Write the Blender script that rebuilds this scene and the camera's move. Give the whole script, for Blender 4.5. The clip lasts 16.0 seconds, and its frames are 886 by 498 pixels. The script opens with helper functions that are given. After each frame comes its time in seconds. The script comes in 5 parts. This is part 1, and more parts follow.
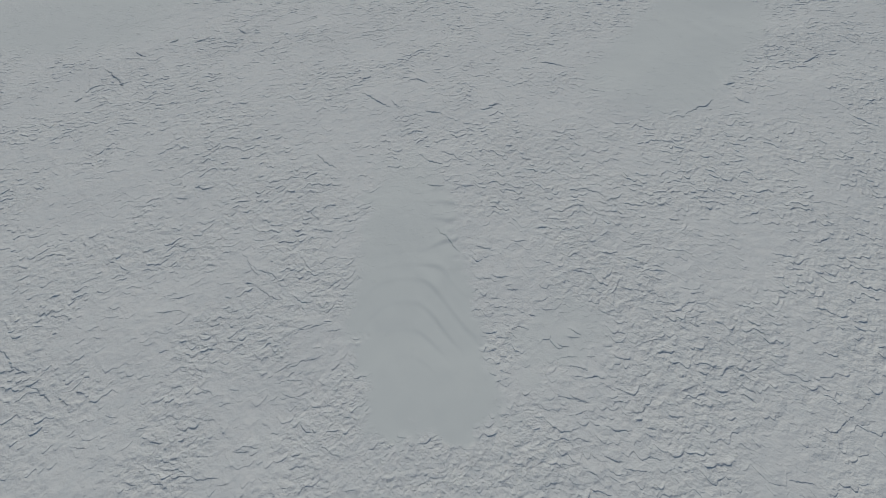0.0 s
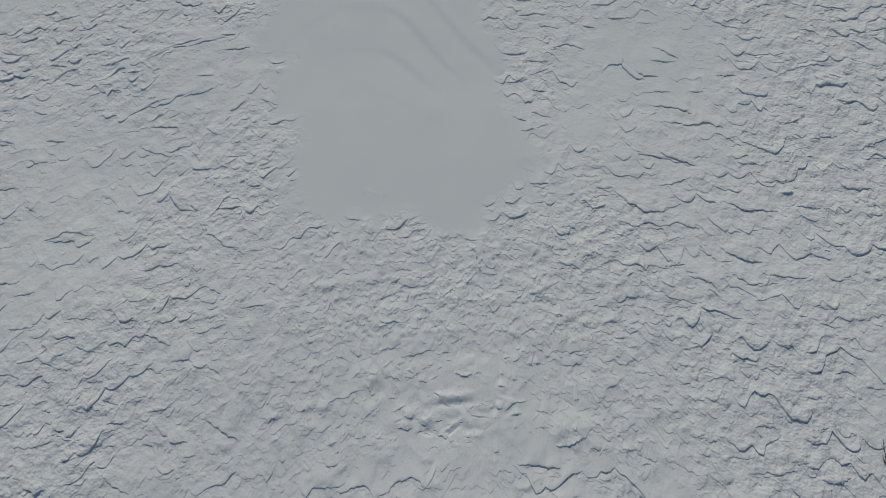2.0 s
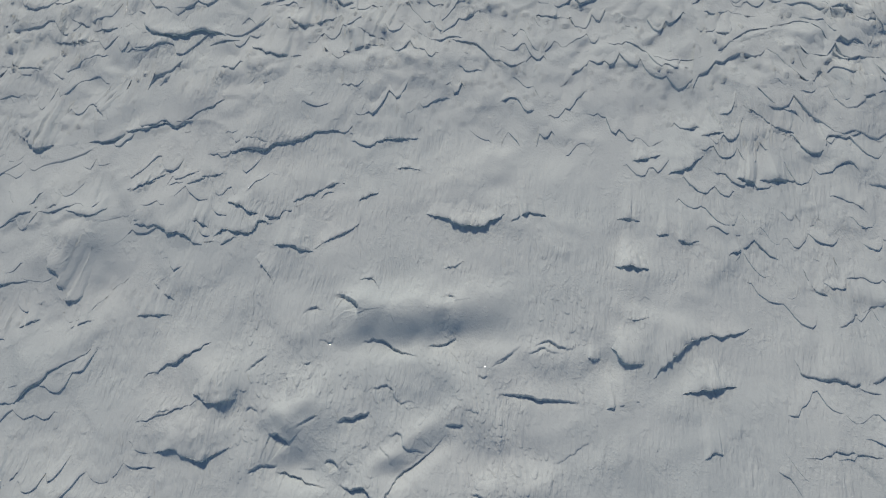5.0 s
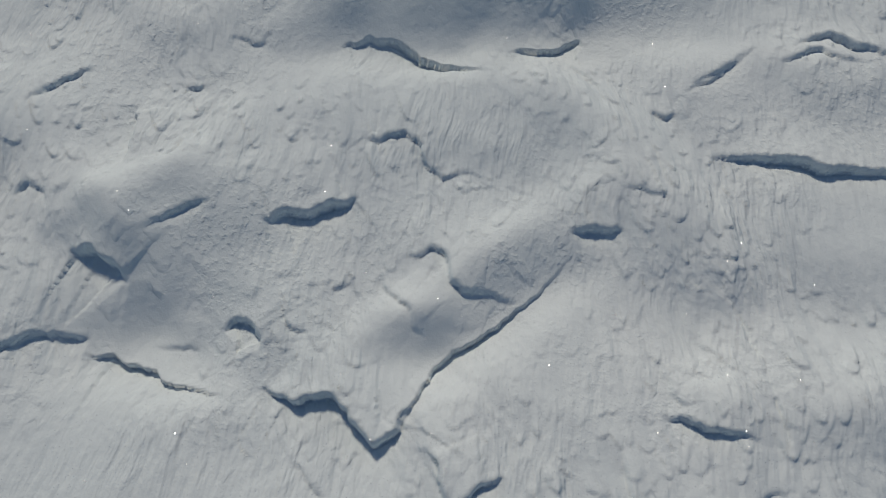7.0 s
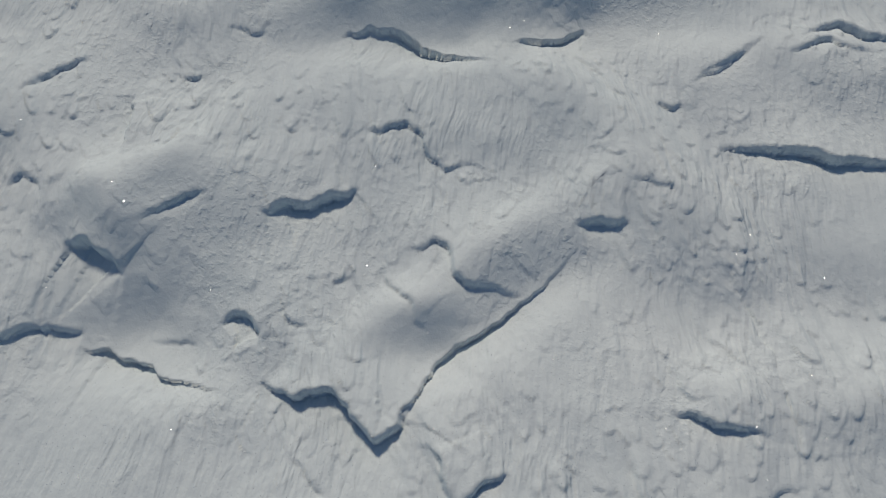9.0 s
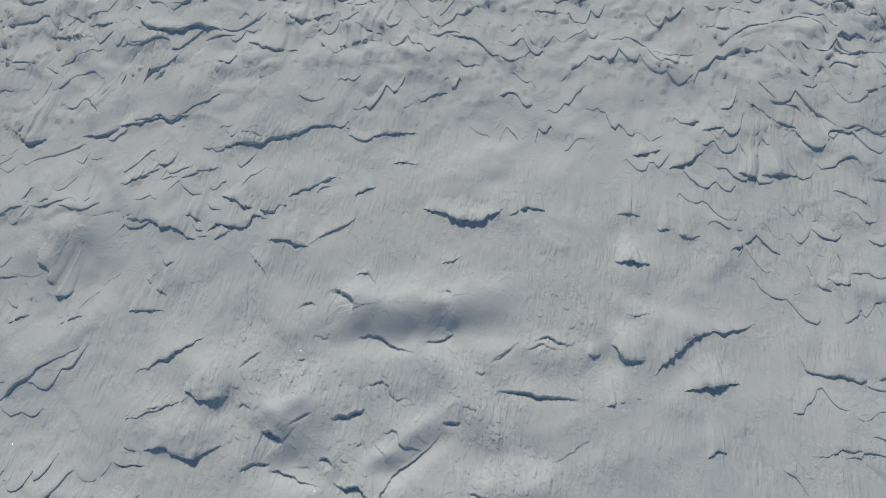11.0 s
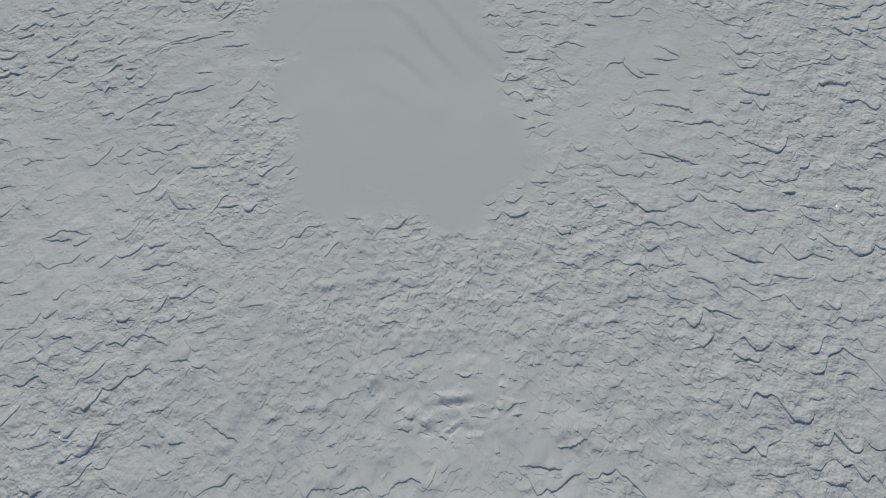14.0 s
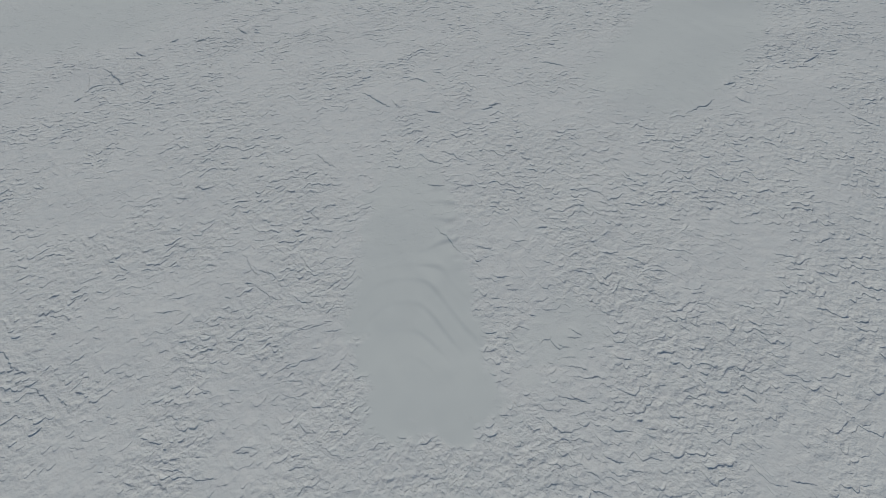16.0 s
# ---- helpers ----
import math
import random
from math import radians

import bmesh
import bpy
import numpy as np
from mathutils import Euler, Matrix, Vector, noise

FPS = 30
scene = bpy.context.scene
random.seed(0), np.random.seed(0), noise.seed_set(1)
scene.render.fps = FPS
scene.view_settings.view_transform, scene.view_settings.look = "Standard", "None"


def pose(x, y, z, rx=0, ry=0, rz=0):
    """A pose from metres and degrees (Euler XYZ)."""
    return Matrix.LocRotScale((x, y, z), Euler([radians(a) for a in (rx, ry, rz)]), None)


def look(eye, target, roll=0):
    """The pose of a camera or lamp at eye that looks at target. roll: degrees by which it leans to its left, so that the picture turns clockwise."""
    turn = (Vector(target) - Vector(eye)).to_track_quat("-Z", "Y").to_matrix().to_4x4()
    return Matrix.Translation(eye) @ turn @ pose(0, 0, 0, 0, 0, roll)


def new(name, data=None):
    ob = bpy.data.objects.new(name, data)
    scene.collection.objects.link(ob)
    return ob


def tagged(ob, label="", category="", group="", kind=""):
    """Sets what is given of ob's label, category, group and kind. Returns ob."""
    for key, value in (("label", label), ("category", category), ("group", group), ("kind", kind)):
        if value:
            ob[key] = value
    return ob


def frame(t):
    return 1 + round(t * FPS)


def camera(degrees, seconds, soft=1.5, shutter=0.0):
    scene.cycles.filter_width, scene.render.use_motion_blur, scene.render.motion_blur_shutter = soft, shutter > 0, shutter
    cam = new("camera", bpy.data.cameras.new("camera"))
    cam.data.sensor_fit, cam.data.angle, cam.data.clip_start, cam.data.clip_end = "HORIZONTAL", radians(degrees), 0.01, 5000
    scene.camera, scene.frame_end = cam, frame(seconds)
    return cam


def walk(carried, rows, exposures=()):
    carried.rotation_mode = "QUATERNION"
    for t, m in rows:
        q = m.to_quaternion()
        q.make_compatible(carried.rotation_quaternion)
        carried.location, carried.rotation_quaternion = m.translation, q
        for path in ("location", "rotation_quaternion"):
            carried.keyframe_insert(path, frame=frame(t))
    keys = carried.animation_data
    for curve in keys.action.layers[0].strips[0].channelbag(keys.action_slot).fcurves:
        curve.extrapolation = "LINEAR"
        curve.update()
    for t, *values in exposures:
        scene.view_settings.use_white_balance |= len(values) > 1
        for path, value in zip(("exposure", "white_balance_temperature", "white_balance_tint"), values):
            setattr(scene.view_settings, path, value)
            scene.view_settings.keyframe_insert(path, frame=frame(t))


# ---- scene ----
cam = camera(79.2, 16.0, soft=1.0)
PATH = [
    (0, (1.405, 2.825, 49.681), (1.31, 4.162, 48.197), -4.5),
    (0.5, (0.964, 4.709, 42.819), (0.873, 6.012, 41.304), -4.1),
    (0.7, (0.991, 5.233, 39.992), (0.896, 6.381, 38.357), -4.6),
    (1, (0.615, 7.042, 36.45), (0.528, 8.057, 34.729), -4.7),
    (1.5, (0.272, 8.645, 30.03), (0.194, 9.551, 28.248), -4.5),
    (2, (0.316, 10.005, 24.349), (0.243, 10.877, 22.551), -4.3),
    (2.5, (0.395, 11.152, 18.98), (0.327, 11.995, 17.168), -4.0),
    (3, (0.405, 12.09, 14.955), (0.345, 12.895, 13.125), -3.7),
    (3.5, (0.156, 12.502, 11.559), (0.118, 13.284, 9.719), -2.0),
    (3.7, (0.157, 12.671, 10.338), (0.125, 13.433, 8.489), -1.6),
    (5.8, (0.275, 13.201, 3.575), (0.22, 13.905, 1.704), -3.2),
    (6, (0.241, 13.152, 3.194), (0.191, 13.861, 1.324), -2.7),
    (6.5, (0.006, 12.915, 2.336), (-0.035, 13.619, 0.464), -1.8),
    (7, (-0.221, 12.707, 1.631), (-0.259, 13.408, -0.241), -1.4),
    (7.5, (-0.285, 12.501, 1.319), (-0.326, 13.157, -0.57), -1.7),
    (8, (-0.28, 12.344, 1.292), (-0.323, 12.997, -0.598), -1.7),
    (8.5, (-0.284, 12.485, 1.313), (-0.326, 13.144, -0.575), -1.7),
    (9, (-0.23, 12.697, 1.588), (-0.267, 13.398, -0.285), -1.3),
    (9.5, (-0.018, 12.893, 2.281), (-0.054, 13.602, 0.411), -1.5),
    (10, (0.215, 13.102, 3.13), (0.176, 13.834, 1.269), -1.7),
    (10.2, (0.248, 13.157, 3.517), (0.206, 13.883, 1.654), -2.0),
    (12.3, (0.28, 12.543, 10.177), (0.226, 13.328, 8.338), -3.1),
    (12.5, (0.349, 12.414, 11.446), (0.281, 13.21, 9.612), -4.0),
    (13, (0.319, 12.093, 14.838), (0.268, 12.901, 13.009), -2.9),
    (13.5, (0.312, 11.23, 18.811), (0.251, 12.068, 16.996), -3.5),
    (14, (0.208, 10.155, 24.211), (0.141, 11.02, 22.409), -3.9),
    (14.5, (0.239, 8.883, 29.973), (0.162, 9.777, 28.185), -4.5),
    (15, (0.585, 7.168, 36.3), (0.497, 8.179, 34.576), -4.7),
    (15.3, (0.638, 5.167, 39.775), (0.554, 6.289, 38.122), -4.2),
    (15.5, (0.877, 4.571, 42.583), (0.789, 5.864, 41.059), -4.1),
    (16, (1.37, 2.913, 49.588), (1.275, 4.25, 48.104), -4.5),
]
walk(cam, [(t, look(eye, target, roll)) for t, eye, target, roll in PATH])

# ---- daylight ----
SUN_HEIGHT, SUN_SIDE = 43.0, -14.0
world = bpy.data.worlds.new("sky")
scene.world = world
world.use_nodes = True
sky = world.node_tree.nodes.new("ShaderNodeTexSky")
sky.sky_type, sky.sun_disc = "NISHITA", False
sky.ozone_density, sky.dust_density = 2.5, 0.2
sky.sun_elevation, sky.sun_rotation = radians(SUN_HEIGHT), radians(SUN_SIDE)
back = world.node_tree.nodes["Background"]
back.inputs["Strength"].default_value = 0.08
world.node_tree.links.new(sky.outputs["Color"], back.inputs["Color"])
sun = new("sun", bpy.data.lights.new("sun", "SUN"))
sun.data.energy, sun.data.angle, sun.data.color = 3.12, radians(8.0), (1.0, 0.875, 0.727)
sun.matrix_basis = pose(0, 0, 80, 90 - SUN_HEIGHT, 0, 180 - SUN_SIDE)
scene.view_settings.exposure = -0.815


# ---- materials ----
def node_maker(mat):
    """A short way to add nodes to a material: returns make(kind, settings, inputs)."""
    tree = mat.node_tree

    def make(kind, settings=(), **inputs):
        node = tree.nodes.new("ShaderNode" + kind)
        for key, value in dict(settings).items():
            setattr(node, key, value)
        for key, value in inputs.items():
            socket = node.inputs[int(key[1:])] if key[0] == "i" and key[1:].isdigit() else node.inputs[key.replace("_", " ")]
            if isinstance(value, bpy.types.NodeSocket):
                tree.links.new(value, socket)
            else:
                socket.default_value = value
        return node

    return make


def tongues(make, place, size):
    """Height of small torn tongues of crust, 0 to 1: each rises to a ragged tip and breaks off towards -y."""
    fine = make("Mapping", Vector=place, Scale=(0.75 / size, 0.2 / size, 0)).outputs[0]
    bend = make("TexNoise", Vector=fine, Scale=1.0, Detail=2.0, Roughness=0.55).outputs[0]
    across = make("SeparateXYZ", Vector=place).outputs[1]
    phase = make("Math", {"operation": "MULTIPLY_ADD"}, i0=across, i1=-0.6 / size, i2=make("Math", {"operation": "MULTIPLY"}, i0=bend, i1=2.6).outputs[0]).outputs[0]
    rise = make("Math", {"operation": "FRACT"}, i0=phase).outputs[0]
    drop = make("MapRange", Value=rise, i1=0.7, i2=1.0, i3=1.0, i4=0.0).outputs[0]
    rise = make("Math", {"operation": "MULTIPLY"}, i0=rise, i1=rise).outputs[0]
    spot = make("TexNoise", Vector=make("Mapping", Vector=place, Scale=(0.8 / size, 0.3 / size, 0)).outputs[0], Scale=1.0, Detail=0.0).outputs[0]
    spot = make("MapRange", Value=spot, i1=0.42, i2=0.6).outputs[0]
    return make("Math", {"operation": "MULTIPLY"}, i0=make("Math", {"operation": "MULTIPLY"}, i0=rise, i1=drop).outputs[0], i1=spot).outputs[0]


def snow_material():
    """Wind-packed snow: fine grain, small crumbs and streaks drawn out along the wind."""
    mat = bpy.data.materials.new("wind_packed_snow")
    mat.use_nodes = True
    make = node_maker(mat)
    shader = mat.node_tree.nodes["Principled BSDF"]
    place = make("NewGeometry").outputs["Position"]
    bend = make("TexNoise", Vector=place, Scale=1.7, Detail=2.0).outputs["Color"]
    bent = make("MixRGB", {"blend_type": "LINEAR_LIGHT"}, Fac=0.09, Color1=place, Color2=bend).outputs[0]
    along = make("Mapping", Vector=bent, Rotation=(0, 0, radians(8)), Scale=(1.0, 0.2, 1.0)).outputs[0]
    streak = make("TexNoise", Vector=along, Scale=25.0, Detail=2.0, Roughness=0.5).outputs[0]
    crumb = make("TexNoise", Vector=place, Scale=200.0, Detail=2.0, Roughness=0.6).outputs[0]
    lump = make("TexNoise", Vector=place, Scale=30.0, Detail=3.0, Roughness=0.6).outputs[0]
    fluted = make("Attribute", {"attribute_name": "flute"}).outputs["Fac"]
    drifted = make("Attribute", {"attribute_name": "smooth"}).outputs["Fac"]
    area = make("TexNoise", Vector=place, Scale=2.1, Detail=3.0, Roughness=0.5).outputs[0]
    area = make("MapRange", Value=area, i1=0.4, i2=0.6, i3=0.35, i4=1.0).outputs[0]
    area = make("Math", {"operation": "MULTIPLY"}, i0=area, i1=make("MapRange", Value=fluted, i3=0.12, i4=0.9).outputs[0]).outputs[0]
    loose = make("MapRange", Value=drifted, i3=0.9, i4=0.1).outputs[0]
    pebble = make("TexNoise", Vector=place, Scale=48.0, Detail=2.0, Roughness=0.5).outputs[0]
    pebble = make("MapRange", {"interpolation_type": "SMOOTHSTEP"}, Value=pebble, i1=0.42, i2=0.78).outputs[0]
    spots = make("TexNoise", Vector=place, Scale=1.4, Detail=4.0, Roughness=0.6).outputs[0]
    spots = make("MapRange", Value=spots, i1=0.47, i2=0.6, i3=0.12, i4=1.0).outputs[0]
    spots = make("Math", {"operation": "MULTIPLY"}, i0=spots, i1=loose).outputs[0]
    broken = make("Attribute", {"attribute_name": "crust"}).outputs["Fac"]
    cobble = make("TexNoise", Vector=place, Scale=1.25, Detail=3.0, Roughness=0.62).outputs[0]
    b1 = make("Bump", Height=cobble, Distance=0.33, Strength=broken).outputs[0]
    b2 = make("Bump", Height=streak, Distance=0.026, Strength=area, Normal=b1).outputs[0]
    torn = make("TexNoise", Vector=place, Scale=3.2, Detail=3.0, Roughness=0.6).outputs[0]
    torn = make("MapRange", Value=torn, i1=0.48, i2=0.6, i3=0.06, i4=0.9).outputs[0]
    torn = make("Math", {"operation": "MULTIPLY"}, i0=torn, i1=loose).outputs[0]
    for size, height in ((0.085, 0.009), (0.035, 0.0034)):
        b2 = make("Bump", Height=tongues(make, bent, size), Distance=height, Strength=torn, Normal=b2).outputs[0]
    b2 = make("Bump", Height=pebble, Distance=0.002, Strength=spots, Normal=b2).outputs[0]
    b4 = make("Bump", Height=lump, Distance=0.012, Strength=0.25, Normal=b2).outputs[0]
    b5 = make("Bump", Height=crumb, Distance=0.002, Strength=0.25, Normal=b4).outputs[0]
    tint = make("TexNoise", Vector=place, Scale=0.6, Detail=5.0, Roughness=0.6).outputs[0]
    ramp = make("ValToRGB", Fac=tint)
    ramp.color_ramp.elements[0].position, ramp.color_ramp.elements[0].color = 0.3, (0.725, 0.805, 0.815, 1)
    ramp.color_ramp.elements[1].position, ramp.color_ramp.elements[1].color = 0.7, (0.78, 0.845, 0.845, 1)
    coat = make("MixRGB", Fac=drifted, Color1=ramp.outputs[0], Color2=(0.70, 0.785, 0.785, 1)).outputs[0]
    link = mat.node_tree.links.new
    cells = make("TexVoronoi", {"feature": "F1"}, Vector=place, Scale=170.0)
    chance = make("SeparateColor", Color=cells.outputs["Color"]).outputs
    picked = make("Math", {"operation": "GREATER_THAN"}, i0=chance[0], i1=0.93).outputs[0]
    near = make("Math", {"operation": "LESS_THAN"}, i0=cells.outputs["Distance"], i1=0.22).outputs[0]
    flake = make("Math", {"operation": "MULTIPLY"}, i0=picked, i1=near).outputs[0]
    tilt_x = make("MapRange", Value=chance[1], i3=-0.6, i4=0.6).outputs[0]
    tilt_y = make("MapRange", Value=chance[2], i3=-0.5, i4=0.8).outputs[0]
    facing = make("CombineXYZ", X=tilt_x, Y=tilt_y, Z=1.0).outputs[0]
    facing = make("VectorMath", {"operation": "NORMALIZE"}, i0=facing).outputs[0]
    ice = make("BsdfAnisotropic", Color=(0.9, 0.93, 0.95, 1), Roughness=0.16, Normal=facing).outputs[0]
    both = make("MixShader", i0=make("Math", {"operation": "MULTIPLY"}, i0=flake, i1=0.55).outputs[0], i1=shader.outputs[0], i2=ice).outputs[0]
    link(both, mat.node_tree.nodes["Material Output"].inputs["Surface"])
    link(coat, shader.inputs["Base Color"])
    link(b5, shader.inputs["Normal"])
    shader.inputs["Roughness"].default_value = 0.85
    shader.inputs["Specular IOR Level"].default_value = 0.12
    return mat


def stalk_material():
    mat = bpy.data.materials.new("dry_stalk")
    mat.use_nodes = True
    make = node_maker(mat)
    shader = mat.node_tree.nodes["Principled BSDF"]
    place = make("NewGeometry").outputs["Position"]
    grain = make("TexNoise", Vector=place, Scale=40.0, Detail=3.0).outputs[0]
    ramp = make("ValToRGB", Fac=grain)
    ramp.color_ramp.elements[0].color, ramp.color_ramp.elements[1].color = (0.03, 0.028, 0.025, 1), (0.10, 0.085, 0.06, 1)
    mat.node_tree.links.new(ramp.outputs[0], shader.inputs["Base Color"])
    shader.inputs["Roughness"].default_value = 0.8
    return mat


SNOW, STALK = snow_material(), stalk_material()

# ---- relief of the snow ----
POLE, MESH = (-0.28, 8.0), 0.0068
MID, MID_STEP = (-8.5, 8.5, 10.6, 20.6), 0.028
CRUST, CRUST_STEP = (-1.9, 1.65, 12.0, 14.7), 0.006
TABLE = np.random.RandomState(7).rand(8, 256, 256)


def value_noise(x, y, seed):
    """Smooth noise from 0 to 1 on a lattice of one unit."""
    i, j = np.floor(x).astype(int), np.floor(y).astype(int)
    f, g = x - i, y - j
    f, g = f * f * (3 - 2 * f), g * g * (3 - 2 * g)
    i, j = i + 37 * seed, j + 91 * seed
    t = TABLE[seed % 8]
    a, b = t[i % 256, j % 256], t[(i + 1) % 256, j % 256]
    c, d = t[i % 256, (j + 1) % 256], t[(i + 1) % 256, (j + 1) % 256]
    return (a + (b - a) * f) * (1 - g) + (c + (d - c) * f) * g


def scales(x, y, size, seed, share=0.8, lean=0.0, wide=1.1, fall=0.06):
    """Overlapping wind-carved scales: each rises gently to a ragged lip and drops away towards -y. From 0 to about 1."""
    wx = value_noise(x / size / 1.7, y / size / 1.7, seed + 1) - 0.5
    wy = value_noise(x / size / 1.3, y / size / 1.3, seed + 2) - 0.5
    ragged = value_noise(x / size * 4.1, y / size * 1.6, seed + 3) - 0.5
    p = (x + lean * y) / size / wide + 1.1 * wx
    q = -y / size + 1.3 * wy + 0.35 * ragged
    i, j = np.floor(p).astype(int), np.floor(q).astype(int)
    best = np.zeros_like(x)
    t0, t1, t2, t3 = (TABLE[(seed + k) % 8] for k in range(4))
    for di in (-1, 0, 1):
        for dj in (-1, 0, 1):
            a, b = (i + di + 13 * seed) % 256, (j + dj + 29 * seed) % 256
            dv = (p - (i + di + 0.1 + 0.8 * t0[a, b])) / (0.42 + 0.4 * t3[a, b])
            du = q - (j + dj + 0.15 + 0.7 * t1[a, b])
            lip = 0.35 - 0.4 * dv * dv + 0.5 * dv * (t0[b, a] - 0.5)
            rise = np.clip((du + 1.0) / (lip + 1.0), 0, 1.0)
            drop = np.clip((lip - du) / fall + 1.0, 0, 1)
            drop = drop * drop * (3 - 2 * drop)
            tall = np.where(t2[a, b] < share, 0.3 + 0.7 * t2[b, a], 0)
            h = tall * rise * rise * np.clip(1 - dv * dv, 0, 1) ** 1.5 * drop
            np.maximum(best, h, out=best)
    return best


def blob(x, y, cx, cy, rx, ry, turn=0.0):
    """1 in the middle of an oval area, fading to 0 outside it."""
    c, s = math.cos(radians(turn)), math.sin(radians(turn))
    u, v = ((x - cx) * c + (y - cy) * s) / rx, (-(x - cx) * s + (y - cy) * c) / ry
    return 1 / (1 + np.exp(np.clip(((u ** 4 + v ** 4) ** 0.25 - 1) * 12, -50, 50)))


def calm(x, y):
    """Where new snow has drifted smooth over the carved crust, from 0 to 1."""
    edge_x = x + 2.6 * (value_noise(x / 3.2, y / 3.2, 3) - 0.5) + 1.7 * (value_noise(x / 0.9, y / 0.9, 6) - 0.5)
    edge_y = y + 3.0 * (value_noise(x / 3.0, y / 3.0, 4) - 0.5) + 2.6 * (value_noise(x / 0.8, y / 1.1, 5) - 0.5)
    left = np.interp(edge_y, (20, 28, 36, 50, 62, 72), (-9.3, -10.2, -11.6, -12.0, -12.2, -8.0))
    right = np.interp(edge_y, (20, 28, 39, 50, 59, 72), (5.4, 3.7, 2.5, 1.2, -1.2, -6.0))
    inside = np.minimum(np.minimum(edge_x - left, right - edge_x), edge_y - 23.6)
    a = 1 / (1 + np.exp(np.clip(-3.0 * inside, -50, 50))) * np.interp(edge_y, (44, 50, 60, 70), (1.0, 0.86, 0.8, 0.0))
    c = 0.9 * blob(edge_x, edge_y, 42.0, 98.0, 11.0, 24.0, -35)
    d = 0.75 * blob(edge_x, edge_y, -88.0, 118.0, 26.0, 14.0)
    e = 0.6 * blob(edge_x, edge_y, 11.0, 34.0, 5.5, 3.2, 35)
    return np.maximum(np.maximum(a, c), np.maximum(d, e))


# Rounded swells near the landing place: x, y, turn, half length, half width, height.
SWELLS = (
    (-0.88, 13.19, -25, 0.10, 0.07, 0.030),
    (0.26, 13.56, 10, 0.10, 0.08, 0.036),
    (0.59, 12.91, -16, 0.11, 0.07, 0.031),
    (-2.01, 15.88, -23, 0.21, 0.15, 0.071),
    (0.34, 15.94, 1, 0.36, 0.22, 0.104),
    (-2.11, 13.83, -7, 0.20, 0.14, 0.064),
    (-2.25, 13.42, 5, 0.31, 0.19, 0.087),
    (2.02, 14.25, -25, 0.16, 0.12, 0.056),
    (-3.06, 18.62, -19, 0.54, 0.35, 0.162),
    (4.79, 13.22, 15, 0.58, 0.38, 0.175),
    (0.25, 13.90, -44, 0.26, 0.09, 0.035),
    (0.62, 13.35, -73, 0.27, 0.09, 0.025),
    (2.25, 14.40, -11, 0.24, 0.09, 0.050),
    (-2.12, 13.30, -8, 0.18, 0.09, 0.030),
)
# Hollows with loose grey slopes that face away from the sun: x, y, turn, half length, half width, slope.
HOLLOWS = (
    (-0.33, 14.34, 1, 0.48, 0.17, 0.58),
    (0.44, 14.45, 1, 0.31, 0.16, 0.3),
    (-1.22, 13.23, 2, 0.29, 0.20, 0.46),
    (-1.40, 13.34, -42, 0.12, 0.10, 0.35),
    (-0.13, 13.16, 36, 0.31, 0.09, 0.52),
    (-0.34, 13.03, 1, 0.13, 0.07, 0.3),
    (0.46, 13.31, 2, 0.13, 0.17, 0.1),
    (-1.16, 13.51, 17, 0.12, 0.06, 0.3),
    (-1.50, 15.03, 1, 0.16, 0.23, 0.1),
    (1.80, 14.07, -49, 0.12, 0.13, 0.3),
    (0.64, 14.36, 1, 0.17, 0.13, 0.15),
    (1.29, 13.26, 20, 0.31, 0.11, 0.14),
    (1.19, 13.94, -4, 0.36, 0.12, 0.12),
    (-1.09, 14.81, 1, 0.18, 0.25, 0.12),
    (-0.85, 12.97, 2, 0.14, 0.07, 0.2),
    (-1.95, 13.61, 37, 0.11, 0.14, 0.2),
    (0.69, 16.08, 0, 0.16, 0.17, 0.30),
    (-2.29, 13.16, 0, 0.32, 0.11, 0.20),
    (2.30, 13.99, 40, 0.24, 0.12, 0.25),
    (-3.38, 19.64, 0, 0.51, 0.53, 0.25),
    (-3.77, 14.85, 30, 0.39, 0.30, 0.25),
    (5.44, 14.68, -30, 0.38, 0.39, 0.22),
    (-0.00, 12.39, -60, 0.06, 0.11, 0.17),
)
# Plates that lean to the sun, measured alike.
PLATES = (
    (-1.17, 13.80, 2, 0.23, 0.18, -0.2),
    (0.30, 13.89, -50, 0.37, 0.12, -0.24),
    (0.62, 12.95, 2, 0.12, 0.15, -0.24),
    (0.97, 13.03, 2, 0.19, 0.14, -0.26),
    (-1.83, 14.02, 1, 0.26, 0.23, -0.15),
    (-1.67, 13.18, 1, 0.12, 0.15, -0.16),
    (-0.49, 14.62, 1, 0.35, 0.21, -0.16),
    (0.12, 14.53, 1, 0.12, 0.13, -0.2),
    (-0.21, 13.46, 2, 0.21, 0.11, -0.16),
    (-0.64, 13.78, 1, 0.29, 0.14, -0.1),
    (2.09, 15.10, 1, 0.18, 0.18, -0.2),
    (1.91, 14.23, 1, 0.14, 0.13, -0.18),
    (1.60, 14.13, 1, 0.09, 0.08, -0.2),
    (0.30, 13.48, 1, 0.18, 0.11, -0.12),
    (1.14, 14.18, 12, 0.17, 0.06, -0.15),
    (0.15, 14.83, 1, 0.24, 0.25, -0.12),
    (-0.66, 13.14, 1, 0.17, 0.14, -0.12),
    (-1.03, 12.90, 2, 0.16, 0.09, -0.14),
    (-0.55, 12.96, 2, 0.14, 0.11, -0.15),
)


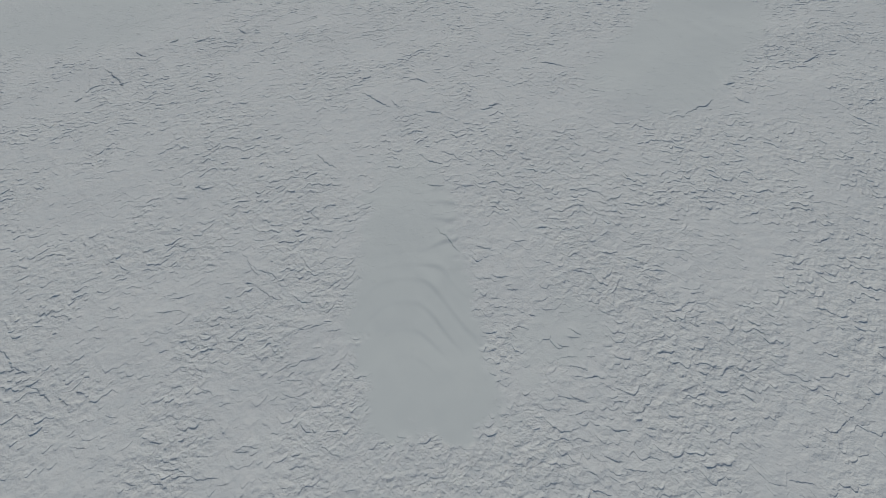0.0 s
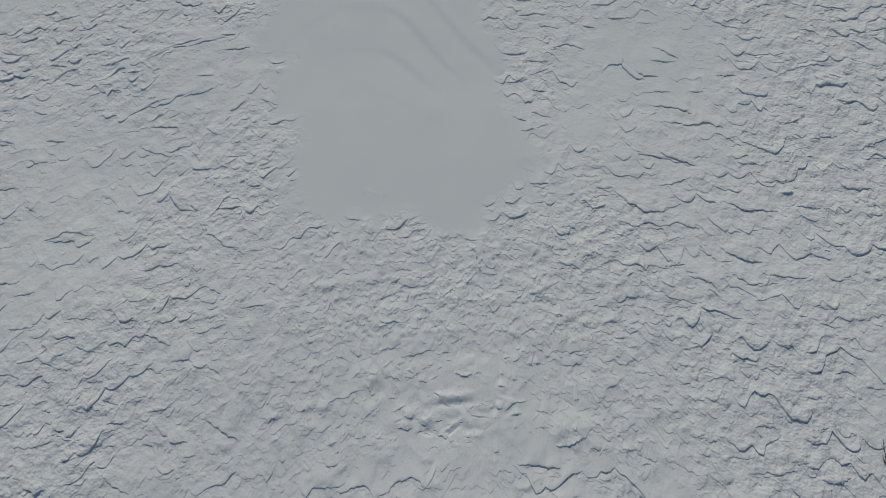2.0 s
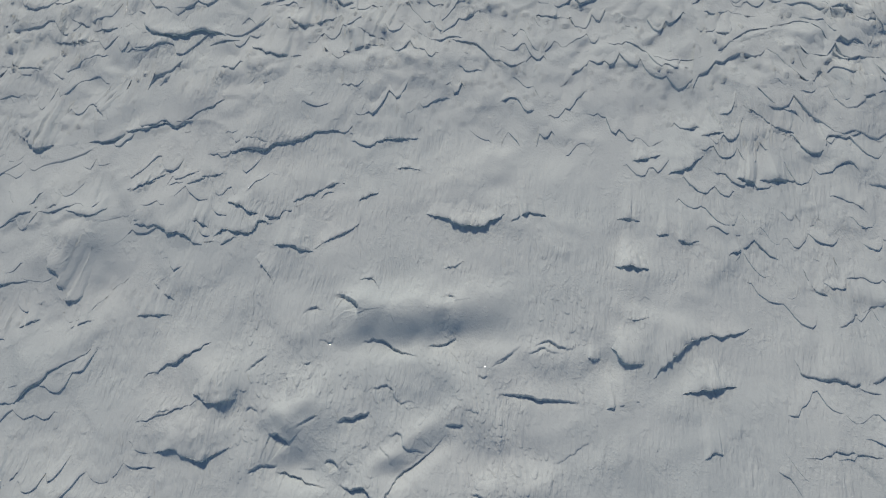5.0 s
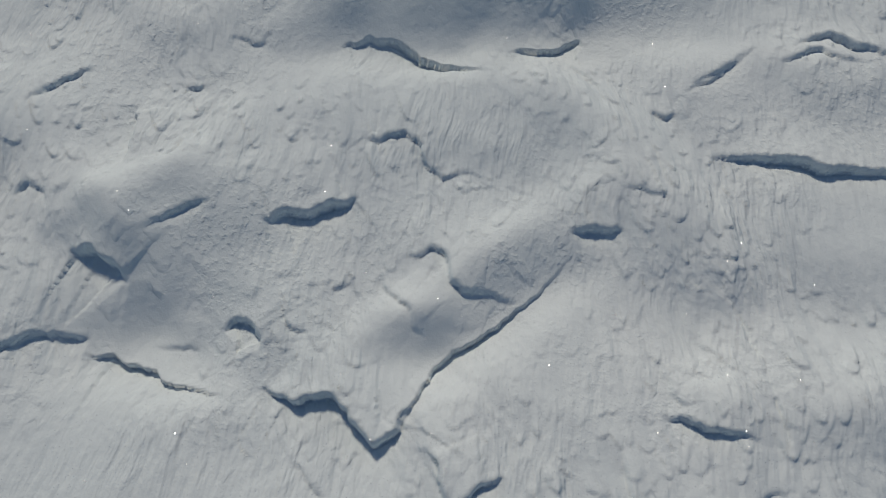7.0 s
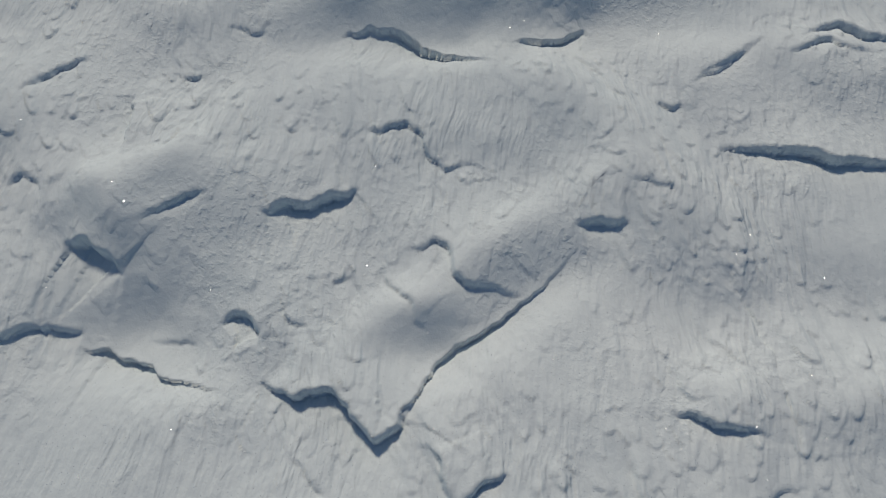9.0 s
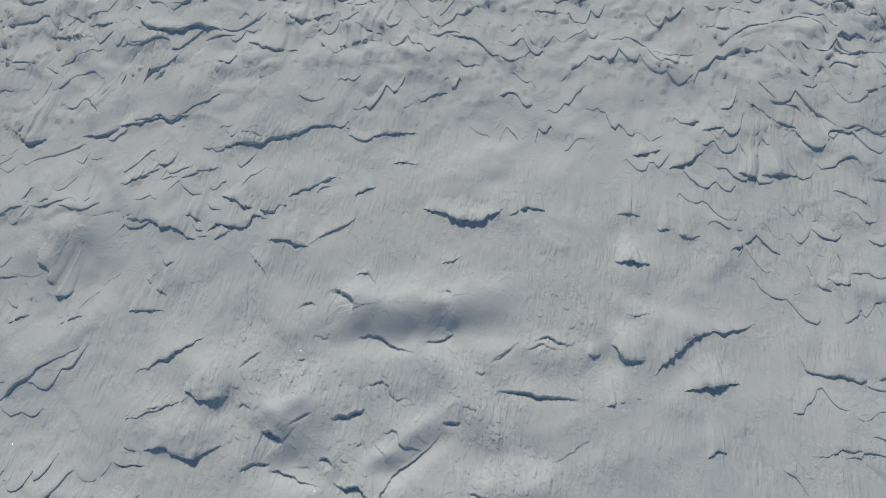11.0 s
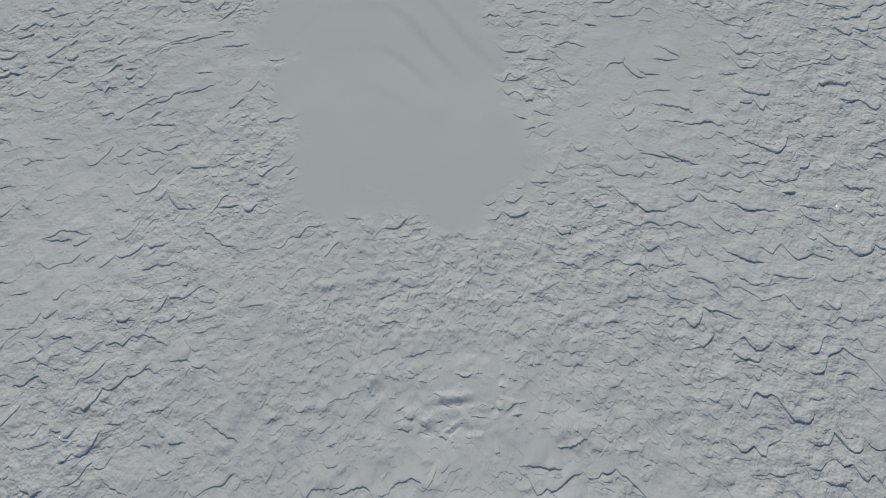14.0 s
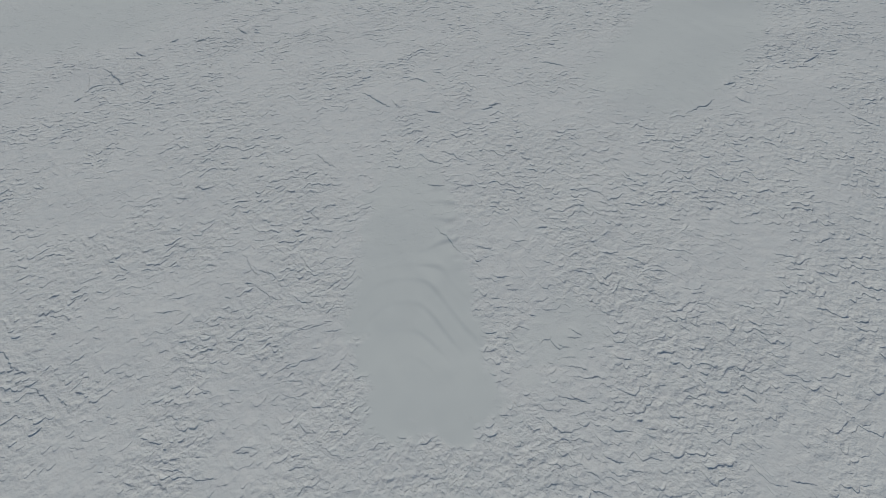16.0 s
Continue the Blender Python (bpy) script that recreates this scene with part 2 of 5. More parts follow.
def within(x, y, area):
    """How far inside an area x0, x1, y0, y1 a place lies; negative outside it."""
    return np.minimum(np.minimum(x - area[0], area[1] - x), np.minimum(y - area[2], area[3] - y))


def smooth_line(points, n):
    """n points along a rounded line through the given ones."""
    p = np.array(points, float)
    p = np.vstack((2 * p[0] - p[1], p, 2 * p[-1] - p[-2]))
    t = np.linspace(0, len(p) - 3 - 1e-6, n)
    i = t.astype(int)
    f = (t - i)[:, None]
    a, b, c, d = p[i], p[i + 1], p[i + 2], p[i + 3]
    return 0.5 * (2 * b + (c - a) * f + (2 * a - 5 * b + 4 * c - d) * f ** 2 + (3 * b - a - 3 * c + d) * f ** 3)


SCARPS = []


def scarp(points, drop, lift=0.4):
    """A lip of crust near the landing place: the snow falls away below it, and the plate behind it is lifted a little."""
    points = np.array(points)
    length = np.sum(np.hypot(*np.diff(points, axis=0).T))
    n = int(np.clip(length / 0.012, 10, 60))
    line = smooth_line(points, n)
    run = np.gradient(line, axis=0)
    run /= np.hypot(run[:, 0], run[:, 1])[:, None]
    side = np.stack((-run[:, 1], run[:, 0]), 1)
    way = np.linspace(0, length, n)
    ragged = 0.022 * (value_noise(way / 0.05, 0 * way + 31 * line[0, 0], 3) - 0.5) + 0.014 * (value_noise(way / 0.02, 0 * way + 17 * line[0, 1], 2) - 0.5)
    share = np.linspace(0, 1, n)
    tall = 1.15 * drop * np.clip(np.sin(np.pi * share), 0, 1) * (0.65 + 0.7 * value_noise(way / (0.25 * length), 0 * way + 7 * line[0, 0], 4))
    SCARPS.append((line - side * ragged[:, None], side, tall, drop, lift))


scarp([(-0.869, 13.399), (-0.798, 13.436), (-0.702, 13.45), (-0.622, 13.478), (-0.546, 13.515)], 0.045)
scarp([(-1.24, 13.339), (-1.176, 13.395), (-1.111, 13.437), (-1.021, 13.474)], 0.018)
scarp([(-1.503, 13.294), (-1.425, 13.286), (-1.345, 13.245), (-1.285, 13.185)], 0.062)
scarp([(-1.516, 13.018), (-1.491, 13.025), (-1.448, 13.009), (-1.396, 13.003)], 0.028)
scarp([(-1.404, 12.956), (-1.325, 12.952), (-1.203, 12.919), (-1.064, 12.866), (-0.895, 12.836)], 0.04, 0.0)
scarp([(-0.951, 13.039), (-0.924, 13.075), (-0.882, 13.079), (-0.835, 13.033), (-0.813, 12.984)], 0.044)
scarp([(-1.195, 12.993), (-1.101, 12.988), (-1.017, 12.985)], 0.01)
scarp([(-0.815, 12.872), (-0.750, 12.846), (-0.657, 12.831), (-0.573, 12.841), (-0.509, 12.782), (-0.445, 12.709), (-0.374, 12.752), (-0.329, 12.821)], 0.056)
scarp([(-0.423, 12.729), (-0.383, 12.769), (-0.323, 12.849), (-0.27, 12.949), (-0.177, 13.012), (-0.055, 13.094), (0.017, 13.157), (0.105, 13.258), (0.178, 13.339)], 0.026, 0.0)
scarp([(0.165, 13.382), (0.236, 13.399), (0.303, 13.388), (0.345, 13.4)], 0.034)
scarp([(-0.39, 13.296), (-0.319, 13.308), (-0.257, 13.312), (-0.226, 13.252), (-0.196, 13.193), (-0.122, 13.174), (-0.053, 13.161), (0, 13.158)], 0.022)
scarp([(-0.625, 13.219), (-0.599, 13.191), (-0.536, 13.205)], 0.01)
scarp([(-0.77, 13.125), (-0.741, 13.114), (-0.72, 13.06), (-0.659, 13.047)], 0.015)
scarp([(-0.452, 13.246), (-0.415, 13.18), (-0.366, 13.131), (-0.34, 13.059), (-0.295, 13.051)], 0.013)
scarp([(-0.278, 12.711), (-0.25, 12.662), (-0.232, 12.598), (-0.21, 12.549)], 0.018)
scarp([(-0.21, 12.547), (-0.175, 12.576), (-0.125, 12.615), (-0.066, 12.652)], 0.034)
scarp([(0.403, 12.812), (0.459, 12.815), (0.521, 12.793), (0.598, 12.778), (0.675, 12.751)], 0.027)
scarp([(0.269, 12.734), (0.28, 12.652), (0.301, 12.572), (0.355, 12.569)], 0.012)
scarp([(0.417, 12.633), (0.444, 12.588), (0.497, 12.563), (0.564, 12.586), (0.636, 12.591), (0.703, 12.629), (0.766, 12.62)], 0.013)
scarp([(0.134, 12.353), (0.165, 12.362), (0.207, 12.361)], 0.017)
scarp([(0.211, 12.367), (0.25, 12.392), (0.305, 12.447)], 0.009)
scarp([(-1.087, 12.289), (-1.047, 12.32), (-0.976, 12.343), (-0.903, 12.386), (-0.845, 12.379), (-0.789, 12.362), (-0.737, 12.367)], 0.026)
scarp([(-1.177, 12.185), (-1.143, 12.224), (-1.095, 12.248)], 0.029)
scarp([(-0.75, 12.313), (-0.718, 12.268), (-0.684, 12.202)], 0.017)
scarp([(-0.684, 12.68), (-0.636, 12.639), (-0.59, 12.586), (-0.56, 12.56)], 0.012)
scarp([(-0.33, 12.388), (-0.291, 12.342), (-0.271, 12.297), (-0.263, 12.243), (-0.233, 12.225)], 0.012)
scarp([(-0.534, 12.21), (-0.474, 12.25), (-0.418, 12.315)], 0.008)
scarp([(-0.152, 12.227), (-0.105, 12.244), (-0.058, 12.268)], 0.012)
scarp([(0.252, 12.285), (0.279, 12.27), (0.325, 12.264)], 0.012)
scarp([(0.719, 12.908), (0.748, 12.837), (0.75, 12.747), (0.761, 12.677)], 0.017)
scarp([(0.451, 12.963), (0.452, 12.882), (0.486, 12.837)], 0.009)
scarp([(-0.84, 12.765), (-0.824, 12.694), (-0.783, 12.659)], 0.006, 0.0)
scarp([(0.75, 12.808), (0.728, 12.91), (0.704, 13.061), (0.655, 13.196), (0.61, 13.304)], 0.012)
scarp([(-0.691, 14.17), (-0.588, 14.205), (-0.459, 14.196), (-0.371, 14.131), (-0.265, 14.076), (-0.082, 14.041)], 0.046, 0.0)
scarp([(-0.031, 14.135), (0.03, 14.159), (0.115, 14.16), (0.226, 14.224), (0.27, 14.2)], 0.026, 0.0)
scarp([(0.589, 13.947), (0.686, 13.995), (0.782, 14.067), (0.856, 14.135)], 0.015)
scarp([(0.951, 14.092), (1.007, 14.085), (1.111, 14.144), (1.176, 14.103), (1.31, 14.079)], 0.019)
scarp([(0.462, 13.877), (0.527, 13.855), (0.569, 13.869)], 0.014)
scarp([(0.657, 13.684), (0.797, 13.69), (0.951, 13.674), (1.083, 13.643), (1.279, 13.64), (1.44, 13.623)], 0.05)
scarp([(-0.548, 13.756), (-0.509, 13.729), (-0.432, 13.757), (-0.362, 13.728), (-0.33, 13.649), (-0.241, 13.591), (-0.138, 13.619)], 0.019)
scarp([(-1.278, 13.968), (-1.21, 13.944), (-1.179, 13.977)], 0.015)
scarp([(-1.112, 14.191), (-1.023, 14.166), (-0.958, 14.17)], 0.012)
scarp([(-1.388, 13.864), (-1.372, 13.738), (-1.362, 13.58)], 0.024)
scarp([(0.337, 13.532), (0.39, 13.538), (0.457, 13.51), (0.514, 13.47)], 0.009)
scarp([(0.192, 14.128), (0.252, 14.028), (0.332, 13.89), (0.391, 13.883)], 0.011)
scarp([(-1.751, 13.481), (-1.69, 13.518), (-1.586, 13.447)], 0.016)
scarp([(-0.99, 14.66), (-0.88, 14.63), (-0.76, 14.54), (-0.72, 14.42)], 0.074)
scarp([(-1.79, 13.85), (-1.7, 13.94), (-1.59, 14.04)], 0.018)
scarp([(-1.65, 12.94), (-1.57, 13), (-1.48, 13)], 0.03)
scarp([(1, 14.13), (1.15, 14.2), (1.3, 14.14), (1.41, 14.12)], 0.024)
scarp([(0.62, 13.98), (0.76, 14.06), (0.89, 14.16)], 0.015)
scarp([(0.13, 14.67), (0.21, 14.64), (0.25, 14.57)], 0.027)
scarp([(1.15, 13.09), (1.25, 13.11), (1.4, 13.22), (1.54, 13.29)], 0.01)
scarp([(-1.3, 14.44), (-1.21, 14.51), (-1.1, 14.5)], 0.02)


def scarp_relief(x, y):
    """Height that the lips add to the snow at the given places."""
    z = np.zeros_like(x)
    for line, side, tall, drop, lift in SCARPS:
        reach = 0.08 + 4.5 * drop
        (x0, y0), (x1, y1) = line.min(0) - reach, line.max(0) + reach
        near = np.flatnonzero((x > x0) & (x < x1) & (y > y0) & (y < y1))
        if len(near) == 0:
            continue
        ax, ay = x[near], y[near]
        best, off, high = np.full(len(near), 9.0), np.zeros(len(near)), np.zeros(len(near))
        for (px, py), (qx, qy), h0, h1 in zip(line, line[1:], tall, tall[1:]):
            dx, dy = qx - px, qy - py
            t = np.clip(((ax - px) * dx + (ay - py) * dy) / (dx * dx + dy * dy), 0, 1)
            ex, ey = ax - px - t * dx, ay - py - t * dy
            far = np.hypot(ex, ey)
            closer = far < best
            best = np.where(closer, far, best)
            off = np.where(closer, np.where(dx * ey - dy * ex > 0, far, -far), off)
            high = np.where(closer, h0 + (h1 - h0) * t, high)
        below = np.clip(-off / 0.004, 0, 1) * np.exp(-np.clip(-off, 0, 9) / (0.025 + 1.15 * drop)) * np.clip((reach + off) / (0.3 * reach), 0, 1)
        above = np.clip(off / 0.012, 0, 1) * np.exp(-np.clip(off, 0, 9) / 0.09) * np.clip((reach - off) / (0.3 * reach), 0, 1)
        z[near] += high * (lift * above - (1 - 0.5 * lift) * below)
    return z


def rake(x):
    """How far the runs of ledges swing back on either side, which makes them slant down towards the middle."""
    return 4.6 * np.tanh(np.hypot(x - 1.0, 3.0) / 20.0)


def roughness(x, y):
    """How broken and how drifted smooth the field is, each from 0 to 1."""
    patch = 0.35 + 0.65 * np.clip(2.0 * value_noise(x / 7.0, y / 7.0, 9) + 0.9 * value_noise(x / 2.3, y / 2.3, 12) - 0.85, 0, 1)
    still = calm(x, y)
    return (1 - still) * patch, still


def relief(x, y):
    """Height of the snow field, and how broken, how fluted and how drifted smooth it is (0 to 1)."""
    away = np.hypot((x - 0.3) / 1.25, y - 14.0)
    far = np.clip((away - 3.0) / 9.0, 0, 1)
    mid = np.clip((away - 1.8) / 3.5, 0, 1)
    rough, still = roughness(x, y)
    slant = y + rake(x)
    z = rough * mid * (0.05 * far * scales(x, y, 1.1, 11, lean=0.3) + 0.05 * scales(x, y, 0.55, 29, lean=-0.2))
    z += (1 - still) * (1 - 0.5 * far) * (0.45 + 0.9 * mid) * (0.045 * scales(x, y, 0.5, 61, lean=0.15, fall=0.6) + 0.08 * scales(x, y, 1.1, 67, lean=-0.1, fall=0.6))
    broken = blob(x, y, -0.5, 20.0, 8.5, 3.6)
    z += (1 - still) * broken * (0.05 * scales(x, y, 0.42, 83, lean=0.25, fall=0.6) + 0.05 * scales(x, y, 0.75, 89, lean=0.1, fall=0.6))
    teeth = (1 - still) * np.clip(5.0 * value_noise(x / 1.6, slant / 0.45, 10) - 2.3, 0, 1) * mid * (1 - 0.6 * far)
    z += teeth * (0.045 + 0.03 * broken) * scales(x, y, 0.3, 41, lean=0.1, wide=0.24, share=0.75)
    z += 0.35 * value_noise(x / 9, y / 9, 5) + (1 - 0.8 * still) * 0.08 * value_noise(x / 1.1, y / 1.1, 6)
    z += (1 - 0.9 * still) * (1 - far) * 0.03 * value_noise(x / 0.33, y / 0.4, 2)
    arch = np.hypot((x + 5.6) / 0.5, np.maximum(y - 24.0, 0)) + 4.5 * value_noise(x / 5.0, y / 6.0, 1)
    fold = arch / 3.4 - np.floor(arch / 3.4)
    shoulder = np.clip((x + 5.5) / 5.0, 0.08, 1) * np.clip((y - 29.0) / 8.0, 0, 1) * np.clip((62.0 - y) / 6.0, 0, 1)
    z += np.clip(2 * still - 1, 0, 1) * shoulder * 0.27 * np.clip(2 * value_noise(x / 5.0, y / 6.0, 2) - 0.25, 0.1, 1) * np.minimum(fold / 0.16, (1 - fold) / 0.84)
    z += still * (0.07 * value_noise(x / 1.9 + 0.25 * y, y / 7.0, 4) + 0.05 * value_noise(x / 1.3 + 0.1 * y, y / 2.2, 7))
    close = np.flatnonzero(away < 6.0)
    px, py = x[close], y[close]
    for cx, cy, turn, long, across, high in SWELLS:
        c, s = math.cos(radians(turn)), math.sin(radians(turn))
        u, v = ((px - cx) * c + (py - cy) * s) / long, (-(px - cx) * s + (py - cy) * c) / across
        z[close] += 0.7 * high * np.exp(-0.5 * (u * u + v * v))
    wavy = 0.35 * (value_noise(px / 0.13, py / 0.2, 4) - 0.5)
    shade, lit = np.zeros_like(px), np.zeros_like(px)
    for cx, cy, turn, long, across, slope in HOLLOWS + PLATES:
        c, s = math.cos(radians(turn)), math.sin(radians(turn))
        u, v = ((px - cx) * c + (py - cy) * s) / long, (-(px - cx) * s + (py - cy) * c) / across + wavy
        fade = np.exp(-0.5 * np.abs(u) ** 3 - 0.24 * np.abs(v) ** 3)
        z[close] += slope * across * v * fade
        np.maximum(shade if slope > 0.25 else lit, fade * (slope > 0.25 or slope < 0), out=shade if slope > 0.25 else lit)
    mask = (1 - shade) * (1 - still[close]) * np.clip((6.0 - away[close]) / 3.0, 0, 1) * np.clip(0.08 + lit + np.clip(3.0 * value_noise(px / 0.6, py / 0.9, 14) - 1.2, 0, 1), 0, 1)
    z[close] += mask * (0.011 * scales(px, py, 0.2, 71, lean=0.15, wide=0.36, share=0.6) + 0.0075 * scales(px, py, 0.1, 73, lean=0.15, wide=0.36, share=0.7))
    z[close] += (0.15 * (1 - shade) + 0.85 * mask) * (0.0095 * value_noise((px + 0.15 * py) / 0.034, py / 0.22, 13) + 0.001 * value_noise((px + 0.15 * py) / 0.013, py / 0.09, 10))
    z[close] += scarp_relief(px, py)
    level = 0.35 * value_noise(np.array([0.0]), np.array([14 / 9]), 5)[0]
    flute = (1 - still) * np.clip(4 * value_noise(x / 1.9 + 3, y / 1.5, 8) - 1.9 + 0.8 * value_noise(x / 0.5, y / 0.6, 15), 0, 1)
    flute[close] = np.clip(flute[close] + lit, 0, 1) * (1 - shade)
    return z - level - 0.07, np.stack((rough * far, flute, still), 1)


# ---- ground ----

def grid_quads(rows, cols, closed, many=1):
    """Corners of the quads over a grid of points, row after row."""
    step = np.arange(cols if closed else cols - 1)
    a = (np.arange(rows - 1)[:, None] * cols + step[None]).ravel()
    b = (np.arange(rows - 1)[:, None] * cols + ((step + 1) % cols)[None]).ravel()
    quads = np.stack((a, a + cols, b + cols, b), 1)
    return (quads[None] + (np.arange(many) * rows * cols)[:, None, None]).reshape(-1, 4)


def mesh_of_grid(name, co, rough, rows, cols, closed, many=1):
    return mesh_of_quads(name, co, rough, grid_quads(rows, cols, closed, many))


def mesh_of_quads(name, co, rough, quads):
    quads = quads.astype(np.int32)
    me = bpy.data.meshes.new(name)
    me.vertices.add(len(co))
    me.vertices.foreach_set("co", co.astype(np.float32).ravel())
    me.loops.add(quads.size)
    me.loops.foreach_set("vertex_index", quads.ravel())
    me.polygons.add(len(quads))
    me.polygons.foreach_set("loop_start", np.arange(0, quads.size, 4, dtype=np.int32))
    me.polygons.foreach_set("use_smooth", np.ones(len(quads), dtype=bool))
    me.update(calc_edges=True)
    for i, kind in enumerate(("crust", "flute", "smooth")):
        me.attributes.new(kind, "FLOAT", "POINT").data.foreach_set("value", rough[:, i].astype(np.float32))
    me.materials.append(SNOW)
    return me


def ground_piece(name, x, y, quads, outer, inner, label):
    """A stretch of the snow field; it ends a little way inside the finer stretch that takes over from it."""
    z, rough = relief(x, y)
    if outer:
        z = z - 0.0015 * np.clip(1 - within(x, y, outer) / 0.06, 0, 1)
    if inner:
        deep = within(x, y, inner)
        z = z - 0.05 * np.clip((deep - 0.06) / 0.2, 0, 1)
        quads = quads[deep[quads].min(1) < 0.3]
    return tagged(new(name, mesh_of_quads(name, np.stack((x, y, z), 1), rough, quads)), label, "snow", kind="structure")


def sheet():
    """One sheet of snow to the horizon; its mesh widens with the distance."""
    turn = np.radians(np.concatenate((np.arange(-88, 88, math.degrees(MESH)), np.arange(88, 272, 2.0))))
    r, radii = 0.01, []
    while r < 4500:
        radii.append(r)
        r += MESH * (r + 0.6) * (1 if r < 150 else 12)
    radii = np.array(radii)
    x = (POLE[0] + radii[:, None] * np.sin(turn)[None]).ravel()
    y = (POLE[1] + radii[:, None] * np.cos(turn)[None]).ravel()
    ground_piece("ground", x, y, grid_quads(len(radii), len(turn), True), None, MID, "wind-packed white snowfield carved into small scales")


def crust_piece(area, step, inner, label):
    """The crust nearer to the landing place, in a finer mesh."""
    xs, ys = np.arange(area[0], area[1], step), np.arange(area[2], area[3], step)
    x, y = (g.ravel() for g in np.meshgrid(xs, ys))
    ground_piece("snow_crust", x, y, grid_quads(len(ys), len(xs), False), area, inner, label)


sheet()
crust_piece(MID, MID_STEP, CRUST, "broken crust of wind-carved white snow")
crust_piece(CRUST, CRUST_STEP, None, "fluted crust of wind-packed white snow")


# ---- wind-carved ledges ----
def ledge_grid(points, height, depth):
    """A ledge of packed snow: a ragged lip along the points, a face that drops towards the lee, a fluted back that fades into the field."""
    points = np.array(points)
    height = height * (np.interp(height, (0.012, 0.03), (1.0, 1.2)) if depth < 0.45 else 0.75)
    length = np.sum(np.hypot(*np.diff(points, axis=0).T))
    near = depth < 0.45
    depth = 1.15 * depth if near else depth
    n = int(np.clip(length / (0.25 * height), 16, 72 if near else 40))
    lip = smooth_line(points, n)
    run = np.gradient(lip, axis=0)
    run /= np.hypot(run[:, 0], run[:, 1])[:, None]
    side = np.stack((-run[:, 1], run[:, 0]), 1)
    way = np.concatenate(((0,), np.cumsum(np.hypot(*np.diff(lip, axis=0).T))))
    flute = value_noise(way / (0.8 * height + 0.008), 0 * way + 31 * lip[0, 0], 3) - 0.5
    fine = value_noise(way / (0.28 * height + 0.004), 0 * way + 17 * lip[0, 1], 2) - 0.5
    lip = lip - side * ((0.75 * flute + 0.28 * fine) * height)[:, None]
    if length > 1.5:
        lip = lip - side * (0.07 * length * (value_noise(way / (0.22 * length), 0 * way + 5 * lip[0, 1], 6) - 0.5))[:, None]
    if length > 0.6 and not near:
        lip = lip - side * (0.06 * length * (value_noise(way / (0.07 * length), 0 * way + 3 * lip[0, 0], 1) - 0.5))[:, None]
    s = np.linspace(0, 1, n)
    tall = 1.2 * height * np.clip(np.sin(np.pi * s) + 0.03, 0, 1) ** 0.8
    tall = tall * (0.6 + 0.8 * value_noise(way / (0.2 * length), 0 * way + 7 * lip[0, 0], 4))
    if not near and height < 0.04:
        tall = tall * np.clip(2.6 * value_noise(way / (0.16 * length), 0 * way + 23 * lip[0, 1], 7) - 0.3, 0.1, 1.15)
    mean = side.mean(0) / np.hypot(*side.mean(0))
    back = 0.12 * side + 0.38 * mean + 0.5 * np.array((0.1, 1.0))
    deep = depth * (0.55 + 0.45 * np.sin(np.pi * s)) * (0.7 + 0.6 * value_noise(way / depth * 3, 0 * way + 9 * lip[0, 0], 5))
    rows = [(lip - side * (tall * out)[:, None], tall * level) for out, level in ((-0.8, -0.5), (-0.45, 0.0), (-0.12, 0.4), (0.0, 0.62))]
    for u in np.linspace(0, 1, 17 if near else 9)[1:] ** (1.9 if near else 1.6):
        at = lip + back * (deep * u)[:, None]
        soft = 1 - 0.36 * np.exp(-u * deep / (0.4 * tall + 1e-4))
        shape = (1 - u) ** 1.6 * soft * (1 + (0.8 * flute + 0.25 * fine) * np.exp(-u * deep / (1.2 * height)))
        shape = shape + (0.35 * flute + 0.15 * fine) * np.exp(-u * deep / (2.5 * height)) * (1 - u) * u ** 0.5
        shape = shape * (1 + (np.sin(np.pi * s) - 1) * u ** 0.6)
        rows.append((at, tall * shape - 0.08 * height * u ** 3 - 0.14 * height * np.clip(1 - np.minimum(s, 1 - s) / 0.07, 0, 1)))
    co, rough, count, n = on_field(rows, n)
    plate = np.linspace(1, 0, count) ** 0.4
    rough[:, 1] = np.maximum(rough[:, 1], np.repeat(plate, n) * (1.0 if near else 0.5))
    return co, rough, count, n


def on_field(rows, n):
    """Rows of places with heights over the field, as a grid of points."""
    at = np.concatenate([a for a, _ in rows])
    z, rough = relief(at[:, 0], at[:, 1])
    z = z + np.concatenate([b for _, b in rows])
    return np.column_stack((at, z)), rough, len(rows), n


def drift_grid(points, height):
    """Soft snow banked up against the foot of a ledge, sloping away from it."""
    length = np.sum(np.hypot(*np.diff(np.array(points), axis=0).T))
    n = int(np.clip(length / height, 8, 24))
    line = smooth_line(points, n)
    run = np.gradient(line, axis=0)
    run /= np.hypot(run[:, 0], run[:, 1])[:, None]
    side = np.stack((-run[:, 1], run[:, 0]), 1)
    s = np.linspace(0, 1, n)
    ends = np.clip(np.minimum(s, 1 - s) / 0.3, 0, 1) ** 0.8
    reach = height * (1.8 + 5.0 * value_noise(5 * s, 0 * s + 19 * line[0, 0], 6)) * (0.3 + 0.7 * ends)
    tall = 0.2 * height * ends
    rows = []
    for u in np.linspace(1, 0, 8):
        rows.append((line - side * (reach * u - 0.6 * height)[:, None], tall * (1 - u) ** 1.5 - 0.1 * height * u ** 2 - 0.05 * height * (ends < 0.01)))
    return on_field(rows, n)


